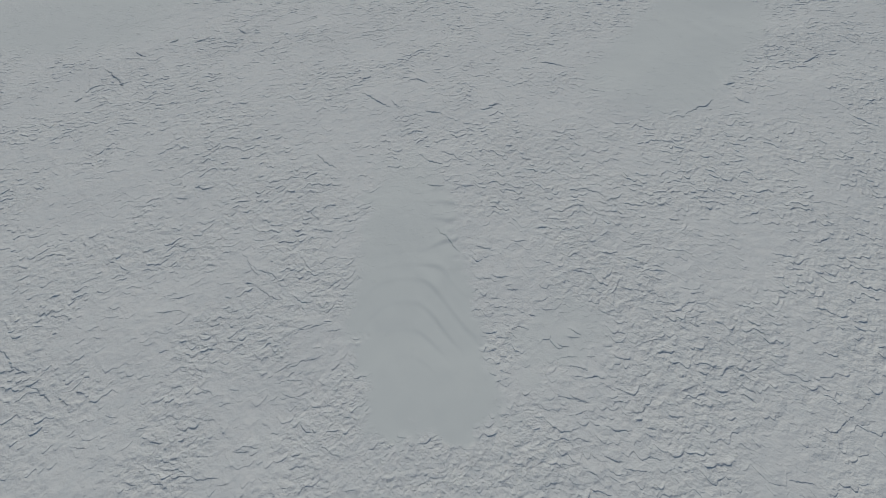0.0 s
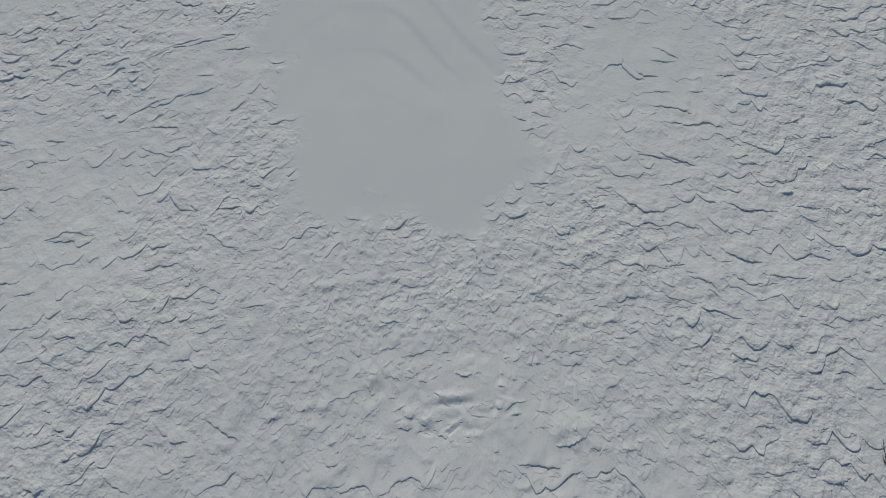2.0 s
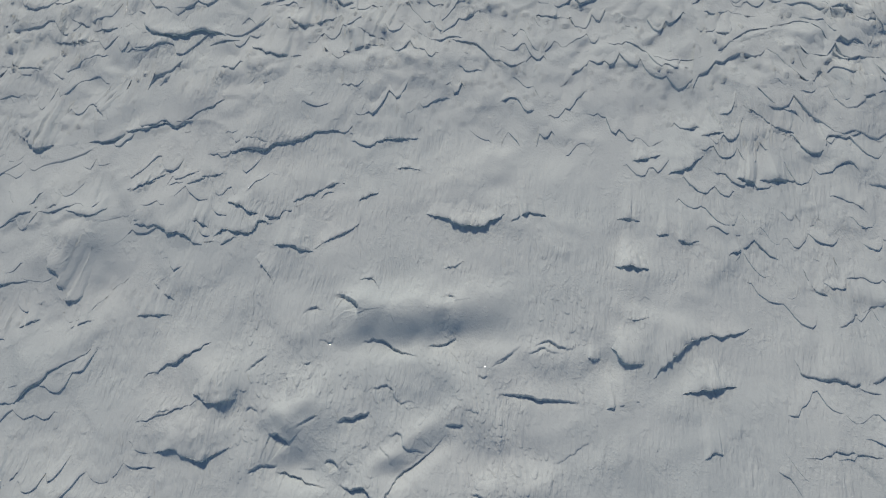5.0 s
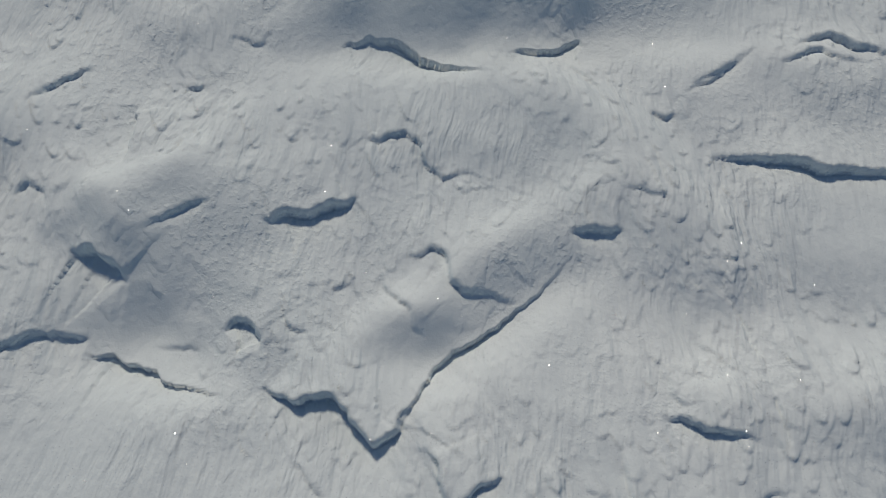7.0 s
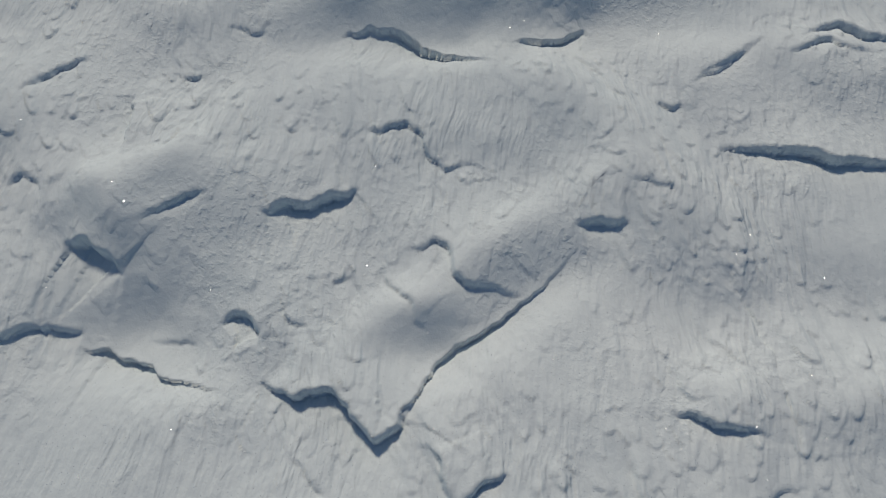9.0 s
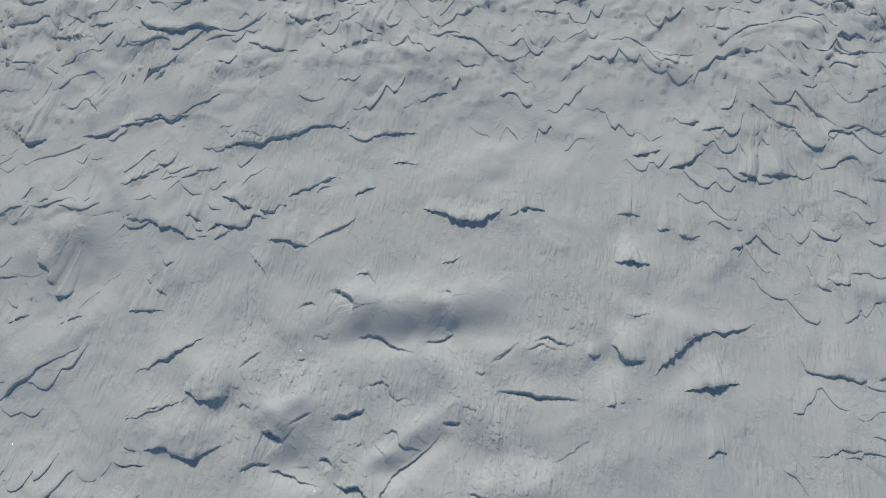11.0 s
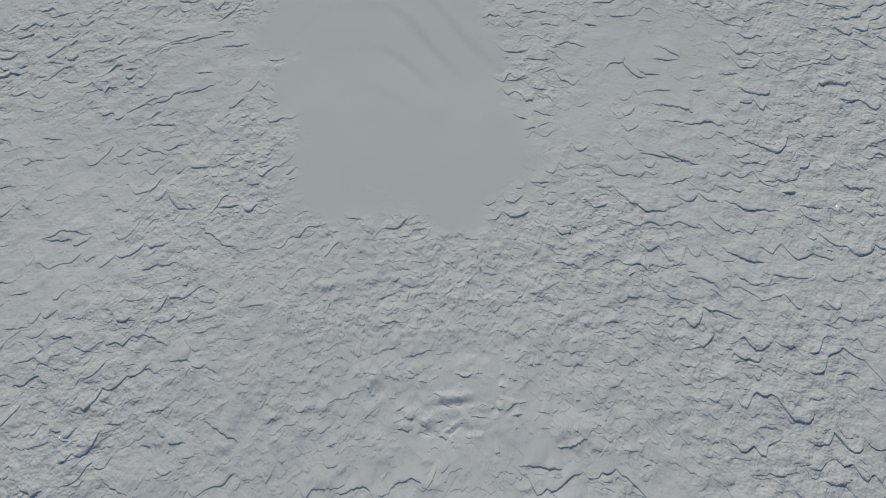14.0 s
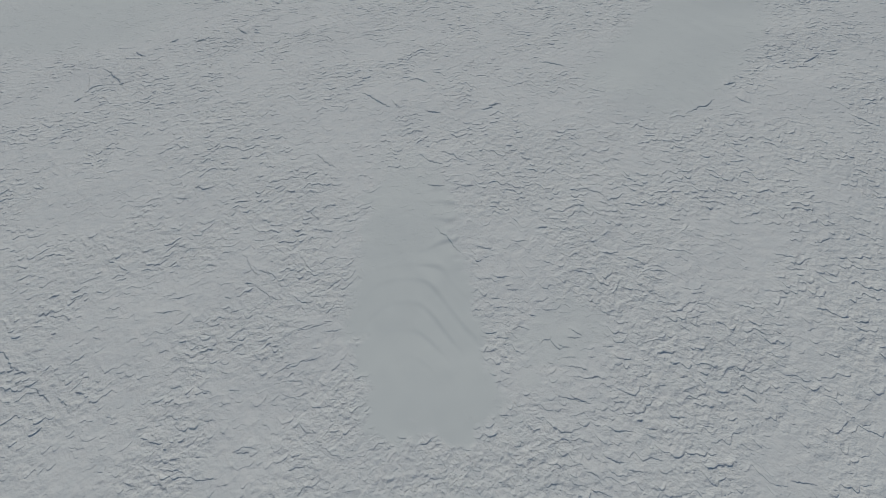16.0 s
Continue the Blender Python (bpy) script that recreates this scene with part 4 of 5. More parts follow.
ledge([(10.36, 23.38), (10.50, 23.38), (10.70, 23.44)], 0.033, 1.00)
ledge([(9.23, 22.30), (9.60, 22.26), (9.86, 22.34)], 0.031, 0.94)
ledge([(9.67, 21.74), (10.16, 21.83), (10.61, 21.83)], 0.031, 0.91)
ledge([(7.51, 20.48), (7.83, 20.38), (8.01, 20.25)], 0.028, 0.84)
ledge([(6.88, 19.74), (7.04, 19.74), (7.24, 19.82)], 0.027, 0.81)
ledge([(5.19, 19.98), (5.52, 19.91), (5.75, 19.99)], 0.027, 0.81)
ledge([(4.45, 19.71), (4.82, 19.89), (5.15, 20.16)], 0.027, 0.81)
ledge([(3.70, 20.57), (3.95, 20.30), (4.06, 20.02), (4.26, 19.94)], 0.028, 0.82)
ledge([(2.65, 20.93), (2.86, 20.82), (3.29, 20.76)], 0.028, 0.85)
ledge([(1.61, 20.31), (1.90, 20.38), (2.19, 20.44)], 0.028, 0.82)
ledge([(1.03, 19.97), (1.17, 19.73), (1.38, 19.60)], 0.027, 0.80)
ledge([(0.39, 19.06), (0.67, 19.01), (0.95, 19.08)], 0.026, 0.76)
ledge([(1.75, 18.46), (1.86, 18.51), (1.99, 18.58)], 0.025, 0.74)
ledge([(2.90, 19.40), (3.09, 19.16), (3.20, 18.91), (3.40, 18.85)], 0.026, 0.77)
ledge([(5.93, 19.41), (6.35, 19.42), (6.61, 19.34)], 0.026, 0.79)
ledge([(5.90, 18.47), (6.32, 18.51), (6.60, 18.56)], 0.025, 0.75)
ledge([(5.45, 18.04), (5.59, 18.05), (5.75, 18.10)], 0.024, 0.72)
ledge([(6.06, 17.75), (6.19, 17.70), (6.33, 17.67)], 0.024, 0.71)
ledge([(6.67, 18.26), (6.81, 18.25), (6.97, 18.26)], 0.025, 0.74)
ledge([(9.19, 18.81), (9.31, 18.77), (9.47, 18.77)], 0.026, 0.77)
ledge([(9.22, 19.75), (9.62, 19.74), (9.83, 19.78)], 0.027, 0.82)
ledge([(9.68, 18.78), (9.86, 18.71), (10.14, 18.89)], 0.026, 0.77)
ledge([(9.06, 17.96), (9.19, 17.91), (9.34, 17.90)], 0.025, 0.73)
ledge([(9.42, 17.77), (9.65, 17.88), (9.88, 17.75)], 0.024, 0.73)
ledge([(3.32, 18.00), (3.45, 17.95), (3.60, 17.93)], 0.024, 0.72)
ledge([(-8.56, 15.52), (-8.30, 15.46), (-8.06, 15.49)], 0.022, 0.65)
ledge([(-6.86, 15.48), (-6.60, 15.57), (-6.45, 15.70)], 0.021, 0.64)
ledge([(-6.37, 15.93), (-6.26, 15.89), (-6.15, 15.90)], 0.022, 0.65)
ledge([(-5.99, 16.83), (-5.80, 16.89), (-5.63, 17.10)], 0.023, 0.69)
ledge([(-7.21, 16.96), (-7.08, 16.97), (-6.93, 17.02)], 0.024, 0.70)
ledge([(-4.05, 16.93), (-3.95, 16.81), (-3.84, 16.70)], 0.023, 0.68)
ledge([(-3.35, 15.77), (-3.20, 15.83), (-3.05, 15.92)], 0.021, 0.63)
ledge([(-1.97, 15.61), (-1.78, 15.49), (-1.60, 15.56)], 0.021, 0.62)
ledge([(-5.04, 15.57), (-4.96, 15.62), (-4.84, 15.70)], 0.021, 0.63)
ledge([(-3.94, 15.50), (-3.67, 15.43), (-3.52, 15.55)], 0.021, 0.62)
ledge([(-8.23, 14.42), (-7.99, 14.52), (-7.77, 14.64)], 0.020, 0.60)
ledge([(-7.81, 14.07), (-7.64, 14.12), (-7.47, 14.19)], 0.020, 0.59)
ledge([(-4.57, 14.23), (-4.42, 14.16), (-4.26, 14.12)], 0.019, 0.57)
ledge([(-4.15, 14.24), (-4.07, 14.28), (-3.97, 14.34)], 0.019, 0.57)
ledge([(-2.88, 14.74), (-2.76, 14.63), (-2.63, 14.56)], 0.020, 0.58)
ledge([(-3.67, 14.25), (-3.56, 14.29), (-3.42, 14.35)], 0.019, 0.57)
ledge([(-6.74, 13.57), (-6.56, 13.35), (-6.36, 13.24)], 0.019, 0.55)
ledge([(-5.65, 13.31), (-5.56, 13.24), (-5.44, 13.20)], 0.018, 0.54)
ledge([(-4.53, 13.60), (-4.45, 13.56), (-4.35, 13.55)], 0.018, 0.55)
ledge([(-2.79, 13.35), (-2.45, 13.46), (-2.16, 13.58)], 0.018, 0.54)
ledge([(-5.57, 12.87), (-5.47, 12.73), (-5.36, 12.61)], 0.018, 0.52)
ledge([(-4.14, 12.32), (-3.75, 12.40), (-3.51, 12.38)], 0.017, 0.50)
ledge([(-4.66, 12.36), (-4.54, 12.37), (-4.41, 12.42)], 0.017, 0.50)
ledge([(-5.08, 12.72), (-4.99, 12.68), (-4.87, 12.67)], 0.017, 0.52)
ledge([(-6.43, 12.12), (-6.31, 12.14), (-6.17, 12.18)], 0.017, 0.50)
ledge([(4.52, 17.01), (4.88, 17.02), (5.25, 17.16)], 0.023, 0.68)
ledge([(5.23, 16.74), (5.36, 16.75), (5.51, 16.80)], 0.022, 0.67)
ledge([(5.64, 17.17), (5.78, 17.10), (5.97, 17.07)], 0.023, 0.68)
ledge([(6.10, 16.90), (6.31, 16.97), (6.52, 17.11)], 0.023, 0.68)
ledge([(5.56, 16.35), (5.71, 16.38), (5.92, 16.46)], 0.022, 0.65)
ledge([(5.75, 15.85), (5.95, 16.03), (6.11, 16.23)], 0.021, 0.64)
ledge([(5.37, 15.46), (5.70, 15.59), (5.85, 15.65)], 0.021, 0.62)
ledge([(5.16, 15.82), (5.19, 15.72), (5.30, 15.64)], 0.021, 0.62)
ledge([(6.48, 15.34), (6.72, 15.29), (6.82, 15.20)], 0.020, 0.61)
ledge([(7.11, 14.87), (7.37, 14.99), (7.51, 14.87)], 0.020, 0.60)
ledge([(7.16, 16.36), (7.42, 16.31), (7.60, 16.25)], 0.022, 0.65)
ledge([(7.68, 15.86), (7.83, 15.94), (8.00, 16.05)], 0.022, 0.64)
ledge([(8.56, 16.92), (8.85, 17.06), (9.08, 16.95)], 0.023, 0.69)
ledge([(9.24, 17.06), (9.35, 16.95), (9.48, 16.87)], 0.023, 0.69)
ledge([(9.53, 16.67), (9.69, 16.68), (9.87, 16.73)], 0.023, 0.68)
ledge([(8.78, 15.81), (8.92, 15.82), (9.13, 15.88)], 0.022, 0.64)
ledge([(8.89, 15.00), (9.05, 15.06), (9.24, 15.13)], 0.020, 0.61)
ledge([(8.44, 15.06), (8.51, 14.99), (8.61, 14.94)], 0.020, 0.61)
ledge([(3.79, 15.01), (3.86, 14.77), (3.99, 14.70)], 0.020, 0.58)
ledge([(3.95, 14.35), (4.28, 14.54), (4.58, 14.65)], 0.019, 0.57)
ledge([(4.41, 14.24), (4.49, 14.28), (4.63, 14.36)], 0.019, 0.57)
ledge([(4.68, 14.48), (5.06, 14.25), (5.21, 14.16)], 0.019, 0.57)
ledge([(3.47, 13.17), (3.81, 13.23), (4.13, 13.18)], 0.018, 0.52)
ledge([(4.76, 13.13), (4.83, 13.07), (4.94, 13.03)], 0.017, 0.52)
ledge([(5.96, 13.37), (6.24, 13.32), (6.37, 13.06)], 0.018, 0.53)
ledge([(6.74, 13.17), (6.96, 13.34), (7.02, 13.18)], 0.018, 0.53)
ledge([(8.34, 14.19), (8.61, 14.05), (8.96, 14.07)], 0.019, 0.57)
ledge([(7.94, 13.95), (7.98, 13.90), (8.05, 13.87)], 0.019, 0.56)
ledge([(7.76, 12.77), (7.82, 12.69), (7.90, 12.62)], 0.017, 0.51)
ledge([(3.14, 12.64), (3.21, 12.58), (3.32, 12.54)], 0.017, 0.50)
ledge([(3.48, 12.29), (3.55, 12.22), (3.65, 12.18)], 0.016, 0.49)
ledge([(5.77, 12.28), (5.85, 12.31), (5.95, 12.36)], 0.017, 0.49)

far_ledge([(-26.59, 46.17), (-25.29, 44.93), (-24.30, 43.80)], 0.072, 2.51)
far_ledge([(-24.73, 45.48), (-22.75, 44.13), (-21.10, 43.09)], 0.070, 2.45)
far_ledge([(-20.23, 41.23), (-18.08, 39.63), (-16.77, 39.74)], 0.063, 2.22)
far_ledge([(-19.27, 35.12), (-17.35, 36.15), (-15.39, 36.99)], 0.058, 2.02)
far_ledge([(-20.27, 30.36), (-18.03, 31.15), (-15.84, 32.53)], 0.052, 1.81)
far_ledge([(-28.28, 20.61), (-26.28, 20.61), (-24.75, 19.87)], 0.063, 1.60)
far_ledge([(-24.29, 16.22), (-23.25, 16.07), (-21.58, 16.58)], 0.036, 1.26)
far_ledge([(-26.02, 14.92), (-24.20, 14.94), (-22.24, 14.96), (-20.23, 14.97)], 0.071, 1.69)
far_ledge([(-25.55, 13.54), (-23.62, 13.25), (-22.91, 13.56), (-22.24, 12.97)], 0.051, 1.29)
far_ledge([(-19.78, 16.25), (-18.77, 15.61), (-17.61, 15.56)], 0.053, 1.35)
far_ledge([(-17.32, 15.00), (-16.63, 14.96), (-16.00, 15.00)], 0.033, 1.17)
far_ledge([(-15.36, 15.80), (-14.54, 15.72), (-13.28, 15.18)], 0.051, 1.31)
far_ledge([(-16.15, 14.23), (-15.64, 14.06), (-15.13, 13.94)], 0.049, 1.26)
far_ledge([(-13.78, 13.64), (-13.17, 13.77), (-12.74, 13.96)], 0.065, 1.55)
far_ledge([(-15.43, 17.60), (-14.30, 16.95), (-13.40, 16.62)], 0.054, 1.37)
far_ledge([(-17.99, 12.71), (-16.61, 12.28), (-15.33, 12.02)], 0.047, 1.20)
far_ledge([(-15.25, 11.16), (-14.36, 10.49), (-13.70, 10.22)], 0.059, 1.41)
far_ledge([(-13.27, 15.97), (-12.62, 16.01), (-12.00, 16.14)], 0.052, 1.32)
far_ledge([(-23.83, 10.22), (-22.57, 10.37), (-21.86, 11.37)], 0.030, 1.07)
far_ledge([(-21.62, 22.19), (-20.50, 22.76), (-18.84, 22.59)], 0.064, 1.63)
far_ledge([(-25.09, 21.77), (-24.11, 21.77), (-23.12, 21.88)], 0.042, 1.47)
far_ledge([(-15.84, 25.47), (-15.01, 24.37), (-13.84, 23.98)], 0.089, 2.11)
far_ledge([(-12.75, 24.15), (-12.00, 24.16), (-11.29, 24.31)], 0.087, 2.07)
far_ledge([(-13.51, 23.34), (-12.44, 22.36), (-10.87, 21.56)], 0.062, 1.58)
far_ledge([(12.98, 21.97), (13.99, 21.17), (14.96, 21.06)], 0.099, 2.24)
far_ledge([(13.20, 20.51), (14.22, 19.88), (15.40, 20.01)], 0.056, 1.44)
far_ledge([(11.19, 20.32), (12.10, 19.96), (12.67, 19.44)], 0.075, 1.79)
far_ledge([(14.53, 20.53), (16.09, 20.25), (17.11, 20.37)], 0.057, 1.45)
far_ledge([(7.96, 25.52), (8.73, 24.66), (10.04, 23.89), (11.51, 24.47)], 0.085, 2.03)
far_ledge([(13.62, 24.51), (14.92, 24.10), (16.61, 23.92)], 0.085, 2.01)
far_ledge([(15.27, 25.75), (17.06, 25.83), (18.15, 25.97)], 0.066, 1.68)
far_ledge([(10.57, 27.83), (11.93, 27.11), (12.95, 26.76)], 0.091, 2.17)
far_ledge([(11.03, 31.08), (12.85, 30.58), (13.38, 30.36)], 0.074, 1.89)
far_ledge([(12.29, 29.42), (13.83, 29.66), (14.89, 29.35)], 0.072, 1.84)
far_ledge([(8.62, 33.61), (9.89, 34.28), (10.53, 33.08), (11.12, 33.07)], 0.079, 2.02)
far_ledge([(3.91, 34.72), (4.90, 34.50), (5.91, 34.43)], 0.053, 1.86)
far_ledge([(2.83, 32.88), (3.50, 32.92), (4.22, 33.10)], 0.051, 1.80)
far_ledge([(3.64, 29.16), (4.41, 29.37), (5.19, 29.68)], 0.047, 1.65)
far_ledge([(3.86, 25.74), (4.39, 25.64), (4.93, 25.72)], 0.065, 1.67)
far_ledge([(3.12, 30.32), (3.60, 30.04), (4.06, 29.91)], 0.048, 1.68)
far_ledge([(12.01, 11.51), (13.01, 11.47), (14.19, 11.59)], 0.058, 1.39)
far_ledge([(14.96, 11.28), (15.78, 11.16), (16.29, 11.43)], 0.073, 1.66)
far_ledge([(15.96, 9.98), (16.74, 10.38), (17.59, 10.92)], 0.071, 1.62)
far_ledge([(20.13, 12.44), (20.73, 12.33), (21.38, 12.31)], 0.061, 1.45)
far_ledge([(11.26, 9.91), (11.85, 10.05), (12.53, 9.93)], 0.127, 2.63)
far_ledge([(17.98, 15.15), (18.37, 15.00), (18.83, 15.01)], 0.049, 1.25)
far_ledge([(15.14, 13.22), (15.59, 13.26), (16.08, 13.38)], 0.030, 1.06)
far_ledge([(11.02, 23.49), (11.64, 23.10), (12.30, 22.93)], 0.061, 1.56)
far_ledge([(17.86, 13.54), (19.37, 13.70), (20.44, 13.42)], 0.031, 1.08)
far_ledge([(2.58, 11.71), (3.76, 11.62), (4.48, 11.54)], 0.073, 1.66)
far_ledge([(7.56, 10.51), (8.52, 10.26), (9.45, 9.88)], 0.070, 1.59)
far_ledge([(3.98, 10.59), (4.68, 10.33), (5.13, 10.55), (5.94, 10.09)], 0.056, 1.33)
far_ledge([(-5.06, 10.47), (-3.89, 10.76), (-3.27, 10.23)], 0.071, 1.62)
far_ledge([(-3.28, 10.36), (-2.13, 11.05), (-0.94, 10.65)], 0.057, 1.35)
far_ledge([(-6.28, 10.73), (-5.67, 10.68), (-5.08, 10.74)], 0.043, 1.09)
far_ledge([(-11.21, 13.37), (-10.18, 12.80), (-9.53, 12.52)], 0.063, 1.49)
far_ledge([(-34.55, 41.70), (-34.15, 41.55), (-33.61, 41.44)], 0.076, 2.42)
far_ledge([(-35.66, 38.86), (-34.47, 38.72), (-33.40, 38.93), (-31.78, 38.79)], 0.072, 2.29)
far_ledge([(-30.37, 37.33), (-29.78, 37.43), (-29.16, 37.63)], 0.069, 2.18)
far_ledge([(-29.35, 35.64), (-28.00, 35.51), (-26.90, 35.44)], 0.065, 2.08)
far_ledge([(-29.87, 34.59), (-28.47, 34.29), (-27.18, 33.72), (-25.90, 33.62)], 0.063, 2.01)
far_ledge([(-25.61, 34.69), (-25.04, 34.52), (-24.39, 34.50)], 0.063, 2.01)
far_ledge([(-24.11, 33.20), (-23.50, 32.94), (-22.89, 32.92)], 0.061, 1.93)
far_ledge([(-28.34, 31.65), (-27.52, 30.95), (-26.43, 30.70)], 0.059, 1.88)
far_ledge([(-25.22, 30.89), (-24.73, 30.67), (-24.24, 30.64)], 0.058, 1.84)
far_ledge([(-27.46, 29.70), (-26.80, 28.97), (-25.65, 28.51), (-25.09, 28.03)], 0.056, 1.77)
far_ledge([(-23.79, 28.77), (-23.20, 28.70), (-22.53, 28.71)], 0.055, 1.74)
far_ledge([(-30.80, 32.50), (-30.15, 32.48), (-29.47, 32.61)], 0.062, 1.96)
far_ledge([(-30.18, 31.46), (-29.56, 31.42), (-28.83, 31.43)], 0.060, 1.91)
far_ledge([(-24.53, 27.40), (-23.71, 27.22), (-22.68, 27.20)], 0.053, 1.68)
far_ledge([(-26.51, 25.84), (-25.24, 25.43), (-24.11, 25.51)], 0.051, 1.63)
far_ledge([(-28.81, 26.29), (-27.83, 25.83), (-27.10, 25.40)], 0.052, 1.66)
far_ledge([(-28.12, 25.00), (-27.70, 24.65), (-27.23, 24.36)], 0.051, 1.61)
far_ledge([(-23.38, 24.37), (-23.04, 24.13), (-22.64, 23.98)], 0.049, 1.55)
far_ledge([(-18.13, 29.74), (-16.52, 29.71), (-16.07, 29.46)], 0.055, 1.73)
far_ledge([(-18.23, 28.37), (-17.14, 27.90), (-16.10, 27.65)], 0.052, 1.66)
far_ledge([(-18.79, 31.87), (-18.30, 31.87), (-17.72, 32.01)], 0.058, 1.84)
far_ledge([(-20.66, 33.85), (-20.03, 33.83), (-19.37, 34.00)], 0.061, 1.94)
far_ledge([(-16.52, 31.81), (-15.58, 32.17), (-14.45, 32.77)], 0.058, 1.84)
far_ledge([(-16.03, 33.55), (-15.41, 33.54), (-14.72, 33.63)], 0.060, 1.90)
far_ledge([(-14.55, 29.70), (-14.20, 29.36), (-13.76, 29.11)], 0.054, 1.70)
far_ledge([(-15.03, 28.09), (-14.51, 27.34), (-13.92, 26.74)], 0.051, 1.62)
far_ledge([(-13.54, 27.39), (-13.20, 27.05), (-12.77, 26.82)], 0.051, 1.61)
far_ledge([(-12.96, 27.55), (-12.39, 27.56), (-11.75, 27.64)], 0.051, 1.62)
far_ledge([(-12.28, 25.63), (-11.72, 25.83), (-11.15, 26.22)], 0.049, 1.55)
far_ledge([(-12.95, 28.50), (-12.28, 28.58), (-11.56, 28.90)], 0.053, 1.67)
far_ledge([(-11.67, 31.78), (-11.14, 31.46), (-10.51, 31.25)], 0.056, 1.78)
far_ledge([(-14.73, 35.62), (-13.90, 35.69), (-13.02, 35.92)], 0.062, 1.98)
far_ledge([(-15.18, 36.99), (-14.66, 36.95), (-14.04, 37.01)], 0.064, 2.04)
far_ledge([(-25.88, 42.83), (-25.32, 42.74), (-24.62, 42.72)], 0.076, 2.40)
far_ledge([(-31.23, 46.09), (-30.80, 45.85), (-30.27, 45.71)], 0.082, 2.60)
far_ledge([(-27.67, 40.81), (-27.15, 40.66), (-26.61, 40.61)], 0.073, 2.31)
far_ledge([(-22.14, 37.99), (-21.63, 37.74), (-21.09, 37.67)], 0.067, 2.13)
far_ledge([(-19.56, 46.79), (-18.58, 45.43), (-17.42, 44.34)], 0.078, 2.48)
far_ledge([(-15.51, 41.41), (-14.59, 42.66), (-13.78, 43.30)], 0.073, 2.30)
far_ledge([(4.05, 43.25), (5.14, 42.88), (6.25, 42.97)], 0.071, 2.26)
far_ledge([(5.52, 41.72), (6.04, 41.68), (6.69, 41.73)], 0.069, 2.19)
far_ledge([(5.71, 41.12), (6.43, 40.97), (7.30, 40.96)], 0.068, 2.16)
far_ledge([(8.56, 39.28), (9.64, 39.41), (10.53, 39.94)], 0.066, 2.09)
far_ledge([(9.51, 38.18), (10.00, 38.11), (10.63, 38.15)], 0.064, 2.02)
far_ledge([(7.80, 37.67), (8.20, 37.45), (8.69, 37.41)], 0.063, 1.99)
far_ledge([(3.71, 39.96), (4.22, 39.87), (4.86, 39.86)], 0.066, 2.11)
far_ledge([(3.86, 38.54), (4.37, 38.54), (5.01, 38.69)], 0.064, 2.05)
far_ledge([(5.56, 35.43), (6.83, 35.94), (7.82, 35.60)], 0.060, 1.91)
far_ledge([(4.65, 33.61), (5.06, 33.74), (5.55, 34.00)], 0.058, 1.83)
far_ledge([(4.38, 32.34), (4.77, 32.18), (5.23, 32.13)], 0.056, 1.77)
far_ledge([(14.71, 39.70), (15.41, 38.86), (16.06, 39.01)], 0.066, 2.08)
far_ledge([(17.30, 37.96), (17.83, 37.52), (18.54, 37.96)], 0.064, 2.02)
far_ledge([(18.39, 41.39), (19.51, 40.75), (20.30, 40.57)], 0.068, 2.17)
far_ledge([(21.56, 42.44), (22.77, 42.26), (23.73, 41.86)], 0.071, 2.25)
far_ledge([(21.00, 40.95), (21.91, 40.35), (22.56, 40.45)], 0.068, 2.17)
far_ledge([(22.19, 38.92), (23.52, 38.59), (24.26, 38.49)], 0.066, 2.08)
far_ledge([(24.42, 37.64), (25.87, 38.47), (27.43, 38.98)], 0.066, 2.08)
far_ledge([(24.64, 36.29), (26.14, 36.77), (26.63, 37.05)], 0.063, 2.01)
far_ledge([(23.58, 35.85), (24.20, 35.30), (24.77, 34.72)], 0.061, 1.94)
far_ledge([(25.85, 35.74), (26.40, 35.67), (27.05, 35.68)], 0.062, 1.97)
far_ledge([(13.13, 43.59), (14.90, 43.75), (16.68, 43.95)], 0.072, 2.30)
far_ledge([(25.29, 40.76), (26.84, 40.42), (28.29, 41.10)], 0.069, 2.20)
far_ledge([(11.87, 35.68), (12.78, 35.10), (13.30, 34.58)], 0.060, 1.89)
far_ledge([(11.52, 34.60), (12.29, 34.43), (13.16, 34.43)], 0.059, 1.86)
far_ledge([(15.24, 33.28), (15.81, 33.22), (16.48, 33.34)], 0.057, 1.82)
far_ledge([(17.16, 35.06), (17.88, 34.78), (19.12, 35.02)], 0.060, 1.89)
far_ledge([(19.31, 33.42), (20.80, 33.94), (21.91, 33.87)], 0.058, 1.85)
far_ledge([(11.37, 32.07), (11.82, 32.01), (12.40, 32.06)], 0.055, 1.76)
far_ledge([(13.50, 32.08), (13.86, 32.00), (14.33, 32.05)], 0.055, 1.76)
far_ledge([(14.96, 28.75), (15.25, 28.36), (15.63, 28.08)], 0.051, 1.61)
far_ledge([(14.99, 27.01), (15.86, 26.89), (16.48, 27.17)], 0.049, 1.56)
far_ledge([(18.69, 28.30), (19.83, 28.58), (20.96, 28.71)], 0.051, 1.63)
far_ledge([(21.85, 29.36), (22.95, 29.53), (23.34, 28.96)], 0.053, 1.67)
far_ledge([(21.78, 27.81), (22.79, 28.23), (23.77, 28.63)], 0.051, 1.63)
far_ledge([(26.00, 30.62), (26.83, 30.38), (27.82, 30.13)], 0.055, 1.74)
far_ledge([(18.28, 29.65), (18.86, 29.78), (19.58, 30.11)], 0.053, 1.68)
far_ledge([(9.19, 28.50), (9.66, 27.83), (10.18, 27.62)], 0.050, 1.59)
